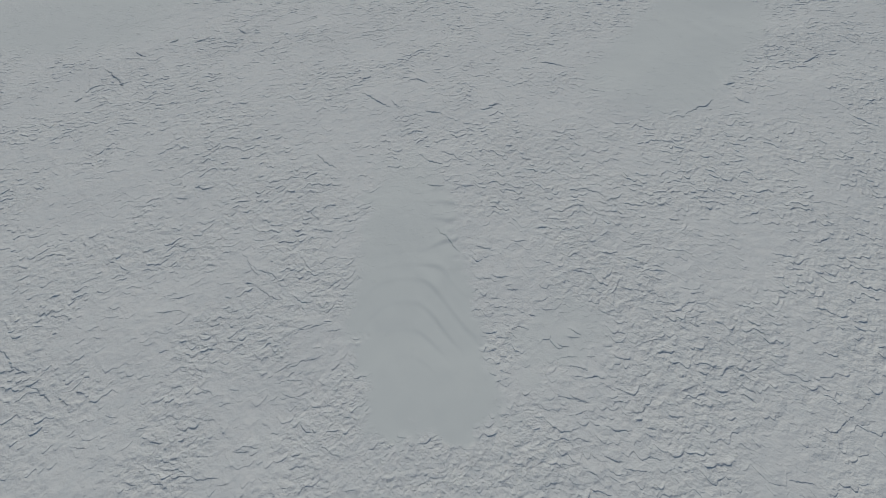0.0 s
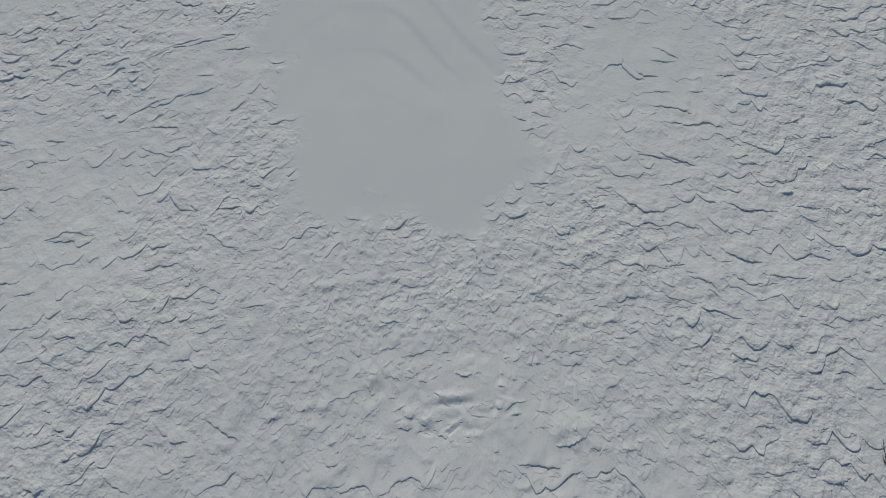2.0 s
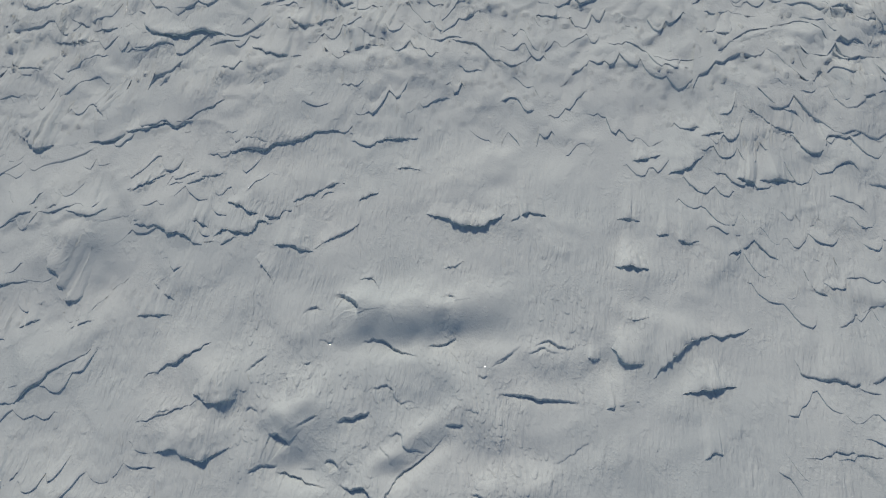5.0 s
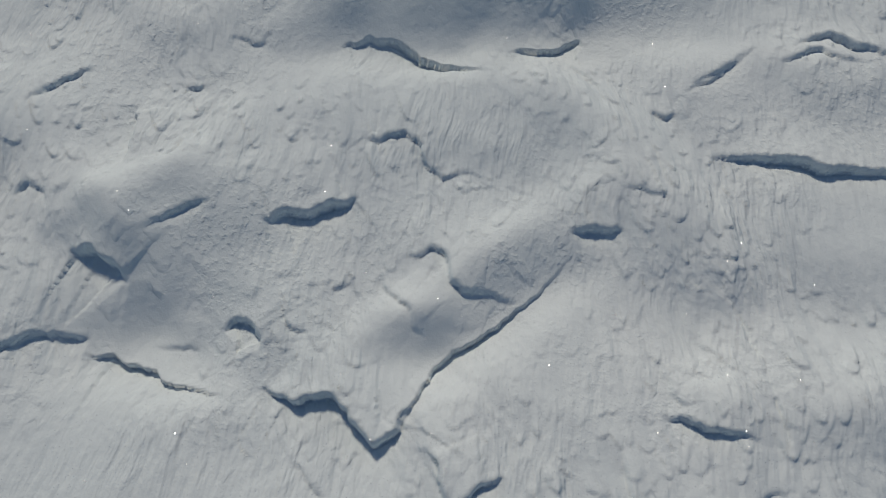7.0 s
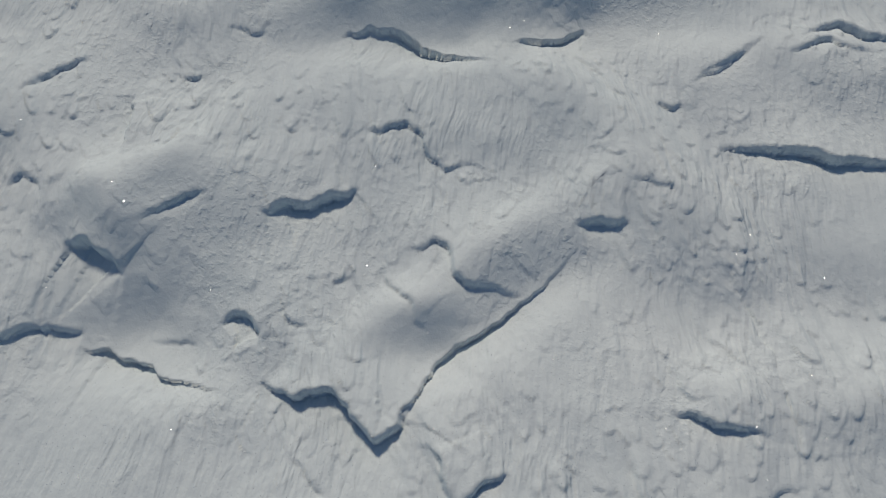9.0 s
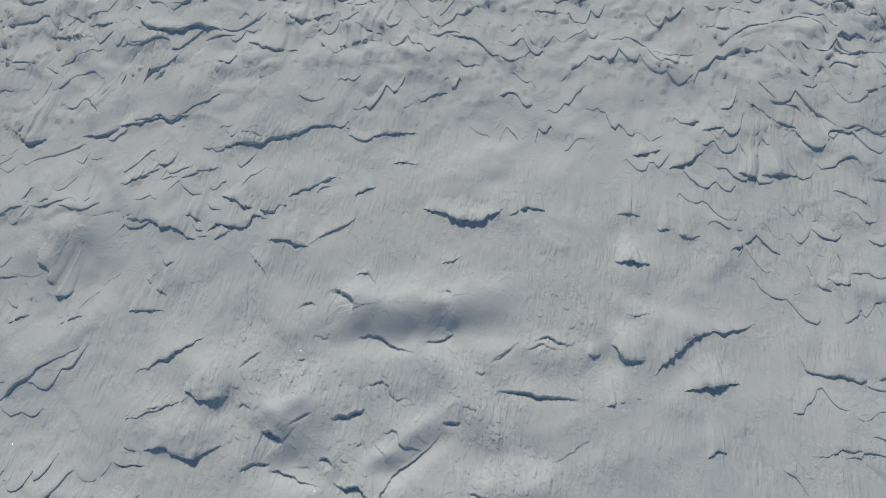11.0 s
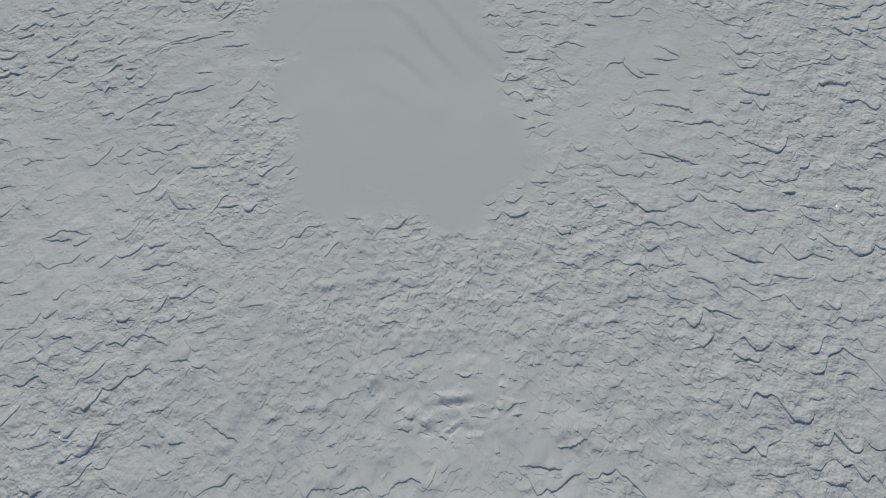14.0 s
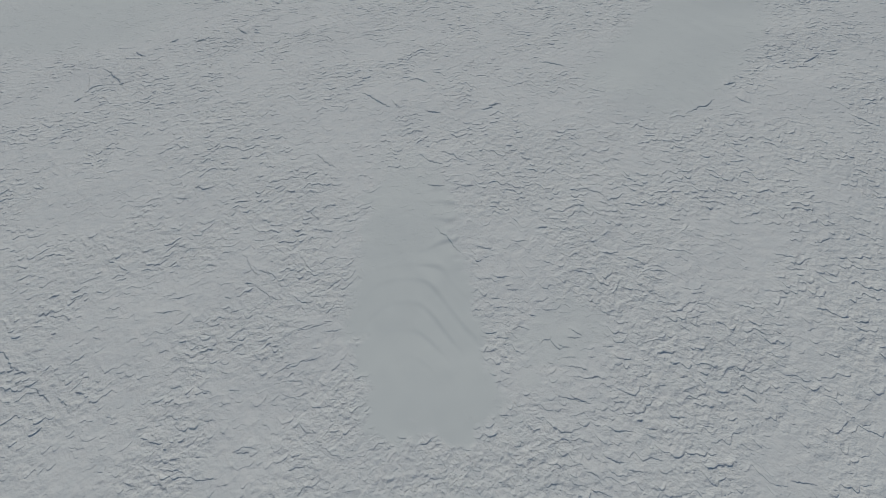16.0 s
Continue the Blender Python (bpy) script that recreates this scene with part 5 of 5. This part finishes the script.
far_ledge([(10.62, 25.51), (11.70, 25.71), (12.49, 26.14)], 0.047, 1.51)
far_ledge([(22.31, 24.72), (23.20, 24.37), (24.00, 24.28)], 0.047, 1.48)
far_ledge([(17.39, 24.32), (18.05, 24.17), (18.80, 24.13)], 0.046, 1.46)
far_ledge([(13.31, 22.75), (14.32, 22.76), (15.72, 22.95)], 0.044, 1.40)
far_ledge([(16.76, 21.64), (17.77, 21.80), (18.41, 21.64)], 0.043, 1.36)
far_ledge([(18.35, 20.19), (18.88, 20.31), (19.51, 20.56)], 0.041, 1.32)
far_ledge([(9.77, 19.60), (10.35, 19.09), (11.63, 18.94), (12.13, 18.96)], 0.040, 1.26)
far_ledge([(9.96, 20.86), (10.62, 20.86), (11.37, 20.94)], 0.042, 1.32)
far_ledge([(12.80, 17.45), (13.20, 17.52), (13.71, 17.72)], 0.038, 1.20)
far_ledge([(15.68, 18.46), (15.97, 18.33), (16.34, 18.29)], 0.039, 1.24)
far_ledge([(17.01, 18.79), (17.35, 18.65), (17.84, 18.64)], 0.039, 1.25)
far_ledge([(18.45, 18.15), (18.82, 18.12), (19.30, 18.16)], 0.039, 1.24)
far_ledge([(17.33, 17.48), (17.61, 17.33), (17.97, 17.24)], 0.038, 1.20)
far_ledge([(19.77, 16.24), (20.23, 16.27), (20.78, 16.39)], 0.037, 1.18)
far_ledge([(13.11, 15.72), (13.74, 15.82), (14.44, 16.03)], 0.036, 1.14)
far_ledge([(11.03, 15.23), (11.96, 15.39), (12.50, 15.09)], 0.035, 1.12)
far_ledge([(17.28, 14.71), (17.47, 14.62), (17.75, 14.56)], 0.035, 1.11)
far_ledge([(12.80, 13.33), (13.32, 13.43), (13.97, 13.64)], 0.033, 1.06)
far_ledge([(13.47, 12.92), (13.79, 12.81), (14.24, 12.79)], 0.033, 1.04)
far_ledge([(22.49, 18.16), (22.99, 18.26), (23.57, 18.49)], 0.040, 1.26)
far_ledge([(11.39, 12.18), (11.83, 12.08), (12.33, 12.06)], 0.032, 1.02)
far_ledge([(12.12, 11.24), (12.44, 11.11), (12.85, 11.04)], 0.031, 0.99)
far_ledge([(9.04, 12.01), (9.58, 11.64), (10.16, 11.35)], 0.031, 1.00)
far_ledge([(7.62, 12.28), (8.04, 12.03), (8.51, 11.87)], 0.032, 1.01)
far_ledge([(10.33, 12.87), (10.90, 12.73), (11.55, 13.03)], 0.033, 1.04)
far_ledge([(19.84, 10.95), (20.29, 10.85), (20.83, 10.83)], 0.031, 1.00)
far_ledge([(-28.86, 21.58), (-28.10, 21.53), (-27.31, 21.57)], 0.047, 1.50)
far_ledge([(-24.31, 20.07), (-22.79, 19.77), (-21.95, 19.89)], 0.044, 1.39)
far_ledge([(-22.07, 19.16), (-21.55, 19.20), (-21.00, 19.35)], 0.043, 1.36)
far_ledge([(-19.11, 17.95), (-18.08, 18.01), (-17.00, 17.77)], 0.040, 1.29)
far_ledge([(-16.77, 18.28), (-15.68, 17.95), (-14.17, 17.96)], 0.040, 1.28)
far_ledge([(-23.51, 17.75), (-22.82, 17.79), (-22.10, 17.93)], 0.041, 1.31)
far_ledge([(-21.67, 17.41), (-20.99, 17.45), (-20.30, 17.60)], 0.041, 1.29)
far_ledge([(-19.77, 16.75), (-19.45, 16.55), (-19.09, 16.42)], 0.039, 1.25)
far_ledge([(-17.95, 16.77), (-17.51, 16.44), (-16.67, 16.35)], 0.039, 1.23)
far_ledge([(-15.75, 15.32), (-15.43, 15.35), (-15.08, 15.49)], 0.037, 1.18)
far_ledge([(-17.30, 13.76), (-17.06, 13.64), (-16.73, 13.61)], 0.036, 1.13)
far_ledge([(-15.57, 13.18), (-15.08, 13.15), (-14.56, 13.18)], 0.035, 1.10)
far_ledge([(-20.96, 14.18), (-20.73, 13.88), (-19.95, 13.98)], 0.037, 1.16)
far_ledge([(-22.04, 12.82), (-21.43, 12.39), (-20.92, 12.39)], 0.035, 1.12)
far_ledge([(-18.59, 12.11), (-18.16, 12.21), (-17.68, 12.42)], 0.034, 1.09)
far_ledge([(-18.78, 13.75), (-18.35, 13.63), (-17.86, 13.61)], 0.036, 1.14)
far_ledge([(-11.79, 12.93), (-11.45, 12.76), (-11.05, 12.65)], 0.034, 1.07)
far_ledge([(-11.88, 11.77), (-11.58, 11.81), (-11.24, 11.93)], 0.033, 1.04)
far_ledge([(-9.03, 9.89), (-8.66, 9.84), (-8.21, 9.84)], 0.030, 0.97)
far_ledge([(-24.43, 10.21), (-23.66, 10.64), (-22.79, 10.93)], 0.034, 1.07)
far_ledge([(-21.27, 10.12), (-20.82, 10.15), (-20.33, 10.27)], 0.033, 1.04)
far_ledge([(-18.86, 10.28), (-18.33, 10.32), (-17.74, 10.43)], 0.032, 1.03)

far_ledge([(-51.86, 34.61), (-49.12, 32.17), (-46.76, 30.78)], 0.107, 4.93)
far_ledge([(-45.60, 29.45), (-43.93, 28.60), (-42.09, 27.48)], 0.076, 3.66)
far_ledge([(-16.24, 84.13), (-13.57, 82.01), (-10.96, 79.33)], 0.135, 6.94)
far_ledge([(4.86, 78.77), (5.96, 78.85), (7.29, 79.47)], 0.128, 6.56)
far_ledge([(-2.84, 51.21), (-1.00, 49.08), (0.41, 46.68)], 0.076, 3.91)
far_ledge([(1.79, 46.14), (2.46, 45.40), (3.17, 45.87)], 0.071, 3.66)
far_ledge([(-15.70, 25.53), (-14.66, 24.57), (-13.61, 23.99)], 0.060, 2.91)
far_ledge([(-67.20, 96.11), (-63.58, 92.77), (-61.25, 89.99)], 0.176, 9.03)
far_ledge([(-42.10, 28.43), (-40.67, 27.45), (-39.48, 26.22)], 0.055, 2.80)
far_ledge([(28.70, 19.42), (29.60, 19.31), (30.91, 19.03)], 0.053, 2.57)
far_ledge([(22.79, 44.08), (23.73, 43.89), (24.55, 43.31)], 0.069, 3.56)
far_ledge([(10.02, 34.32), (10.80, 33.45), (11.96, 33.22)], 0.055, 2.81)
far_ledge([(-62.11, 90.48), (-61.41, 90.62), (-60.64, 91.33)], 0.136, 7.83)
far_ledge([(-63.51, 102.16), (-62.22, 100.95), (-60.81, 100.22)], 0.156, 8.97)
far_ledge([(-67.33, 87.94), (-66.66, 89.85), (-64.82, 90.60)], 0.136, 7.82)
far_ledge([(-68.22, 85.35), (-67.58, 85.60), (-67.07, 86.69)], 0.130, 7.50)
far_ledge([(-58.01, 105.85), (-57.29, 106.08), (-56.44, 106.99)], 0.163, 9.39)
far_ledge([(-52.61, 105.44), (-51.38, 105.99), (-50.08, 107.47)], 0.160, 9.26)
far_ledge([(-45.21, 110.45), (-43.92, 108.79), (-42.53, 107.86)], 0.164, 9.45)
far_ledge([(-16.76, 88.68), (-16.07, 88.85), (-15.12, 89.48)], 0.120, 6.94)
far_ledge([(-11.16, 81.84), (-10.37, 80.27), (-9.35, 79.19)], 0.106, 6.10)
far_ledge([(-8.63, 87.63), (-6.64, 87.75), (-4.61, 86.23)], 0.116, 6.71)
far_ledge([(-5.30, 78.23), (-3.90, 77.48), (-2.33, 77.19)], 0.101, 5.80)
far_ledge([(-5.75, 67.16), (-3.99, 65.02), (-1.90, 64.24)], 0.083, 4.77)
far_ledge([(-4.23, 59.91), (-3.02, 59.49), (-1.68, 59.44)], 0.075, 4.31)
far_ledge([(-38.19, 61.70), (-36.48, 60.36), (-34.99, 60.90)], 0.082, 4.72)
far_ledge([(-40.16, 58.84), (-39.05, 58.52), (-37.80, 58.47)], 0.079, 4.56)
far_ledge([(-21.48, 68.81), (-20.11, 65.94), (-17.71, 64.12)], 0.085, 4.93)
far_ledge([(-19.94, 55.22), (-19.24, 54.32), (-18.34, 53.54)], 0.069, 3.99)
far_ledge([(-18.95, 51.90), (-17.21, 51.42), (-15.30, 51.19)], 0.065, 3.77)
far_ledge([(3.91, 77.88), (4.82, 77.86), (5.94, 78.26)], 0.101, 5.81)
far_ledge([(14.49, 92.10), (16.91, 91.39), (19.22, 90.06)], 0.122, 7.04)
far_ledge([(-2.37, 67.69), (-0.67, 66.23), (1.80, 64.35)], 0.083, 4.80)
far_ledge([(35.36, 74.69), (38.42, 76.17), (41.27, 78.33)], 0.101, 5.80)
far_ledge([(44.01, 82.51), (44.93, 82.58), (46.26, 83.23)], 0.111, 6.42)
far_ledge([(44.65, 79.09), (45.25, 77.77), (46.29, 77.03)], 0.104, 5.99)
far_ledge([(59.19, 88.52), (60.95, 89.34), (63.36, 91.13)], 0.126, 7.27)
far_ledge([(59.47, 73.40), (60.84, 71.13), (62.52, 69.64)], 0.097, 5.62)
far_ledge([(16.54, 59.59), (17.79, 57.80), (20.46, 55.94)], 0.072, 4.17)
far_ledge([(-0.66, 59.81), (0.92, 59.30), (2.64, 59.12)], 0.074, 4.28)
far_ledge([(6.47, 48.88), (7.52, 48.65), (8.74, 48.84)], 0.060, 3.49)
far_ledge([(2.19, 48.03), (3.23, 47.60), (4.42, 47.53)], 0.059, 3.42)
far_ledge([(26.87, 52.07), (27.43, 51.56), (28.28, 51.50)], 0.065, 3.76)
far_ledge([(31.64, 56.16), (32.25, 55.72), (33.09, 55.59)], 0.071, 4.09)
far_ledge([(42.98, 47.10), (44.18, 47.31), (45.79, 47.92)], 0.063, 3.61)
far_ledge([(-27.21, 47.50), (-25.14, 45.10), (-21.99, 43.68)], 0.060, 3.44)
far_ledge([(-24.49, 42.45), (-22.00, 40.68), (-20.53, 40.20)], 0.054, 3.13)
far_ledge([(-19.35, 41.00), (-17.94, 40.66), (-16.43, 40.54)], 0.053, 3.06)
far_ledge([(-19.43, 35.12), (-16.43, 36.15), (-14.07, 37.31)], 0.048, 2.77)
far_ledge([(-19.74, 30.70), (-16.93, 31.95), (-14.64, 32.91)], 0.043, 2.51)
far_ledge([(-28.25, 30.75), (-27.19, 30.28), (-26.08, 30.07)], 0.044, 2.52)
far_ledge([(-34.36, 40.66), (-33.07, 40.90), (-31.70, 41.41)], 0.056, 3.24)
far_ledge([(-43.07, 46.29), (-42.30, 45.70), (-41.42, 45.32)], 0.064, 3.68)
far_ledge([(-26.84, 38.44), (-25.87, 38.62), (-24.86, 39.14)], 0.052, 3.01)
far_ledge([(-26.97, 28.75), (-26.16, 28.44), (-25.21, 28.28)], 0.042, 2.40)
far_ledge([(-38.14, 23.00), (-37.12, 22.74), (-36.12, 22.67)], 0.039, 2.23)
far_ledge([(-29.00, 26.03), (-28.26, 25.64), (-27.47, 25.39)], 0.039, 2.27)
far_ledge([(-35.85, 26.15), (-35.14, 25.90), (-34.41, 25.83)], 0.041, 2.37)
far_ledge([(-31.91, 24.59), (-31.37, 24.65), (-30.78, 24.88)], 0.039, 2.25)
far_ledge([(-29.11, 21.78), (-27.35, 21.50), (-25.77, 21.74)], 0.036, 2.05)
far_ledge([(-26.86, 20.19), (-24.02, 19.68), (-21.96, 19.92)], 0.033, 1.93)
far_ledge([(-31.55, 19.72), (-30.56, 19.34), (-29.57, 19.18)], 0.034, 1.97)
far_ledge([(-21.60, 22.29), (-20.49, 22.23), (-19.29, 22.27)], 0.035, 2.01)
far_ledge([(-12.41, 22.75), (-11.81, 22.40), (-11.12, 22.16)], 0.034, 1.96)
far_ledge([(15.76, 37.86), (16.59, 37.33), (17.57, 37.03)], 0.048, 2.76)
far_ledge([(18.95, 41.32), (22.42, 39.92), (24.35, 37.87)], 0.051, 2.93)
far_ledge([(20.85, 44.18), (22.66, 43.49), (24.64, 43.14)], 0.055, 3.19)
far_ledge([(25.81, 39.78), (26.75, 39.81), (27.91, 40.11)], 0.052, 2.98)
far_ledge([(25.02, 35.97), (25.47, 35.46), (26.10, 35.22)], 0.047, 2.71)
far_ledge([(28.82, 29.84), (29.76, 30.19), (30.89, 30.73)], 0.042, 2.43)
far_ledge([(33.09, 32.33), (33.86, 32.76), (34.78, 33.35)], 0.045, 2.60)
far_ledge([(36.23, 34.36), (37.25, 34.74), (38.49, 35.35)], 0.048, 2.75)
far_ledge([(25.69, 30.50), (26.47, 30.26), (27.37, 30.16)], 0.042, 2.41)
far_ledge([(9.46, 27.64), (11.09, 27.36), (12.64, 26.74)], 0.038, 2.17)
far_ledge([(8.06, 25.04), (9.07, 24.51), (10.20, 24.18)], 0.035, 2.03)
far_ledge([(4.69, 23.13), (5.20, 22.91), (5.83, 22.85)], 0.034, 1.94)
far_ledge([(4.53, 20.77), (5.29, 20.67), (6.16, 20.75)], 0.032, 1.83)
far_ledge([(11.85, 22.01), (12.73, 21.24), (13.70, 20.98)], 0.032, 1.87)
far_ledge([(10.15, 20.99), (11.59, 20.48), (12.91, 19.49)], 0.031, 1.81)
far_ledge([(35.60, 23.40), (37.05, 24.23), (38.79, 24.73)], 0.037, 2.15)
far_ledge([(36.27, 24.76), (37.63, 25.51), (39.23, 26.41)], 0.039, 2.23)
far_ledge([(34.15, 22.38), (34.41, 22.18), (34.87, 22.13)], 0.035, 2.03)
far_ledge([(16.84, 21.48), (17.46, 21.53), (18.27, 21.73)], 0.033, 1.89)
far_ledge([(6.38, 18.79), (7.36, 18.68), (8.45, 18.78)], 0.030, 1.73)
far_ledge([(11.45, 29.82), (12.85, 29.64), (14.37, 29.62)], 0.040, 2.31)

# ---- the countless smaller ledges of the field ----
def join_far():
    starts = np.cumsum([0] + [len(g[0]) for g in FAR])
    quads = np.concatenate([grid_quads(g[2], g[3], False) + s for g, s in zip(FAR, starts)])
    me = mesh_of_quads("snow_ledges", np.concatenate([g[0] for g in FAR]), np.concatenate([g[1] for g in FAR]), quads)
    tagged(new("snow_ledges", me), "long ragged wind-carved ledges across the wider snowfield", "snow ledges", kind="stuff")


def plate_runs(size, high, seed, area, least, pace, label):
    """Stacked plates of crust: each tilts up to a long wavy lip, sharp where it breaks off towards -y, that fades in and out along its way."""
    xs = np.arange(area[0], area[1], pace * size)
    ns = np.arange(int(area[2] / size), int((area[3] + 7) / size) + 3)
    x, n = np.meshgrid(xs, ns.astype(float))
    at = size * n + 0 * x
    for _ in range(14):
        bend = 1.7 * value_noise(x / (1.5 * size), at / (3.3 * size) + 40, seed) + 0.45 * value_noise(x / (0.5 * size), at / (2.2 * size) + 40, seed + 1)
        bend += 0.22 * value_noise(x / (0.2 * size), at / (1.2 * size) + 40, seed + 2)
        at = 0.45 * at + 0.55 * size * (n + bend - 1.4)
    lobe = x / (0.95 * size) + 1.3 * value_noise(x / (1.2 * size), 9.1 * n, seed + 4) + 0.37 * n
    i, j = np.floor(lobe).astype(int) % 256, n.astype(int) % 256
    bulge = 1 - np.abs(2 * (lobe - np.floor(lobe)) - 1) ** 2.6
    y = at - rake(x) - size * (0.12 + 0.55 * TABLE[seed % 8][i, j]) * bulge
    tall = np.clip(3.4 * TABLE[(seed + 3) % 8][i, j] - 1.0, 0, 1) * np.clip(0.35 + 1.3 * bulge, 0, 1) * (0.7 + 0.6 * value_noise(x / (0.3 * size), 3.7 * n, seed + 4))
    tall = tall * np.clip((value_noise(x / (1.6 * size) + 11.3 * n, 5.1 * n, seed + 3) - 0.3) * 4, 0, 1)
    rough = roughness(x, y)[0]
    seen = (np.abs(x) < 0.95 * y + 30) & (y > area[2]) & (y < area[3]) & ((np.hypot((x - 0.3) / 1.25, y - 14.0) > least) | (y < 11.7))
    tall = high * tall * rough * seen
    deep = size * (0.35 + 0.5 * value_noise(x / (0.9 * size), 2.3 * n, seed + 5)) * (0.3 + 0.7 * np.clip(tall / (0.4 * high), 0, 1))
    skew = 0.25 * (value_noise(x / (2.0 * size), 1.7 * n, seed + 6) - 0.5)
    rows = ((-0.02, -0.5), (0.0, 0.86), (0.06, 1.0), (0.4, 0.45), (1.0, -0.12))
    px = np.stack([x + skew * d * deep for d, _ in rows], 1)
    py = np.stack([y + d * deep for d, _ in rows], 1)
    z, shade = relief(px.ravel(), py.ravel())
    z = z + np.stack([h * tall - 0.004 * size * (tall <= 0.02 * high) for _, h in rows], 1).ravel()
    quads = grid_quads(len(rows), len(xs), False, len(ns))
    flat_y, flat_tall = py.ravel(), np.repeat(tall[:, None], len(rows), 1).ravel()
    kept = (flat_tall[quads].max(1) > 0.03 * high) & (np.ptp(flat_y[quads[:, (0, 3)]], 1) < 0.8 * size)
    quads = quads[kept]
    used, back = np.unique(quads, return_inverse=True)
    co = np.stack((px.ravel(), py.ravel(), z), 1)[used]
    me = mesh_of_quads("snow_ledges", co, shade[used], back.reshape(-1, 4))
    return tagged(new("snow_ledges", me), label, "snow ledges", kind="stuff")


join_far()
plate_runs(1.15, 0.085, 11, (-112, 90, 8, 126), 9.0, 0.17, "long wavy ledges of wind-carved crust across the snowfield")
plate_runs(0.62, 0.033, 23, (-36, 34, 8, 50), 4.0, 0.15, "ragged arm-long ledges of wind-carved snow crust")
plate_runs(0.5, 0.026, 59, (-17, 15, 8, 25), 5.0, 0.15, "ragged stacked ledges of wind-carved crust below a smooth drift")
plate_runs(0.3, 0.019, 41, (-12, 12, 9.5, 24), 2.5, 0.15, "ragged hand-long ledges of wind-carved snow crust")


# ---- dry plants that stick out of the snow ----
def tube(points, thick, tip, sides=6):
    """A bent, tapered stalk through the points."""
    bm = bmesh.new()
    line = [Vector(p) for p in points]
    rings = []
    for i, p in enumerate(line):
        way = (line[min(i + 1, len(line) - 1)] - line[max(i - 1, 0)]).normalized()
        a = way.orthogonal().normalized()
        b = way.cross(a)
        r = thick + (tip - thick) * i / (len(line) - 1)
        rings.append([bm.verts.new(p + r * (a * math.cos(t) + b * math.sin(t))) for t in (2 * math.pi * q / sides for q in range(sides))])
    for low, high in zip(rings, rings[1:]):
        for q in range(sides):
            bm.faces.new((low[q], low[(q + 1) % sides], high[(q + 1) % sides], high[q]))
    bm.faces.new(rings[-1])
    return bm


def part(name, bm, material, parent, label=""):
    """Links a bmesh as one mesh object under a thing."""
    me = bpy.data.meshes.new(name)
    bm.to_mesh(me)
    bm.free()
    for face in me.polygons:
        face.use_smooth = True
    me.materials.append(material)
    ob = new(name, me)
    ob.parent = parent
    return tagged(ob, label)


def dry_plant(x, y, stems, label):
    """stems: for each its turn from +y to the right, height, reach and thickness."""
    root = new("dry_plant")
    root.location = (x, y, relief(np.array([x]), np.array([y]))[0][0])
    tagged(root, label, "dry plant")
    rnd = random.Random(int(100 * (x + 50)))
    for turn, high, reach, thick in stems:
        a = radians(turn)
        pts = []
        for i in range(7):
            f = i / 6
            sway = 0.05 * reach * rnd.uniform(-1, 1) * (f > 0)
            d = reach * f ** 1.3
            pts.append((d * math.sin(a) + sway * math.cos(a), d * math.cos(a) - sway * math.sin(a), -0.05 + (high + 0.05) * f ** 0.8))
        part("stem", tube(pts, thick, 0.35 * thick), STALK, root)
        if high > 0.25:
            for f in (3, 4, 5):
                p, b = Vector(pts[f]), a + rnd.choice((-1, 1)) * rnd.uniform(0.5, 1.1)
                q = p + Vector((math.sin(b), math.cos(b), 0.7)) * reach * rnd.uniform(0.15, 0.3)
                part("twig", tube([p, (p + q) / 2 + Vector((0, 0, 0.01)), q], 0.5 * thick, 0.2 * thick, 5), STALK, root)


dry_plant(17.85, 12.0, [(-5, 0.5, 0.9, 0.022), (25, 0.45, 0.5, 0.016), (120, 0.3, 0.6, 0.014), (170, 0.2, 0.4, 0.014), (-60, 0.4, 0.35, 0.012), (60, 0.55, 0.3, 0.012)],
          "dark leafless shrub sticking out of broken snow crust")
dry_plant(1.02, 21.25, [(10, 0.12, 0.12, 0.022), (-30, 0.1, 0.06, 0.014), (40, 0.14, 0.05, 0.012)], "short dark stub of dry stalks in the snow")
dry_plant(1.18, 20.75, [(200, 0.12, 0.16, 0.016), (60, 0.08, 0.09, 0.016), (-70, 0.06, 0.1, 0.01)], "bent dark dry stalk poking through a crack")
dry_plant(-0.3, 19.38, [(20, 0.16, 0.3, 0.008), (15, 0.1, 0.2, 0.008)], "thin bent grass stalks leaning over the snow")
dry_plant(-0.82, 19.02, [(25, 0.14, 0.2, 0.008), (-15, 0.06, 0.08, 0.007)], "pair of thin dry grass stalks by a snow lip")
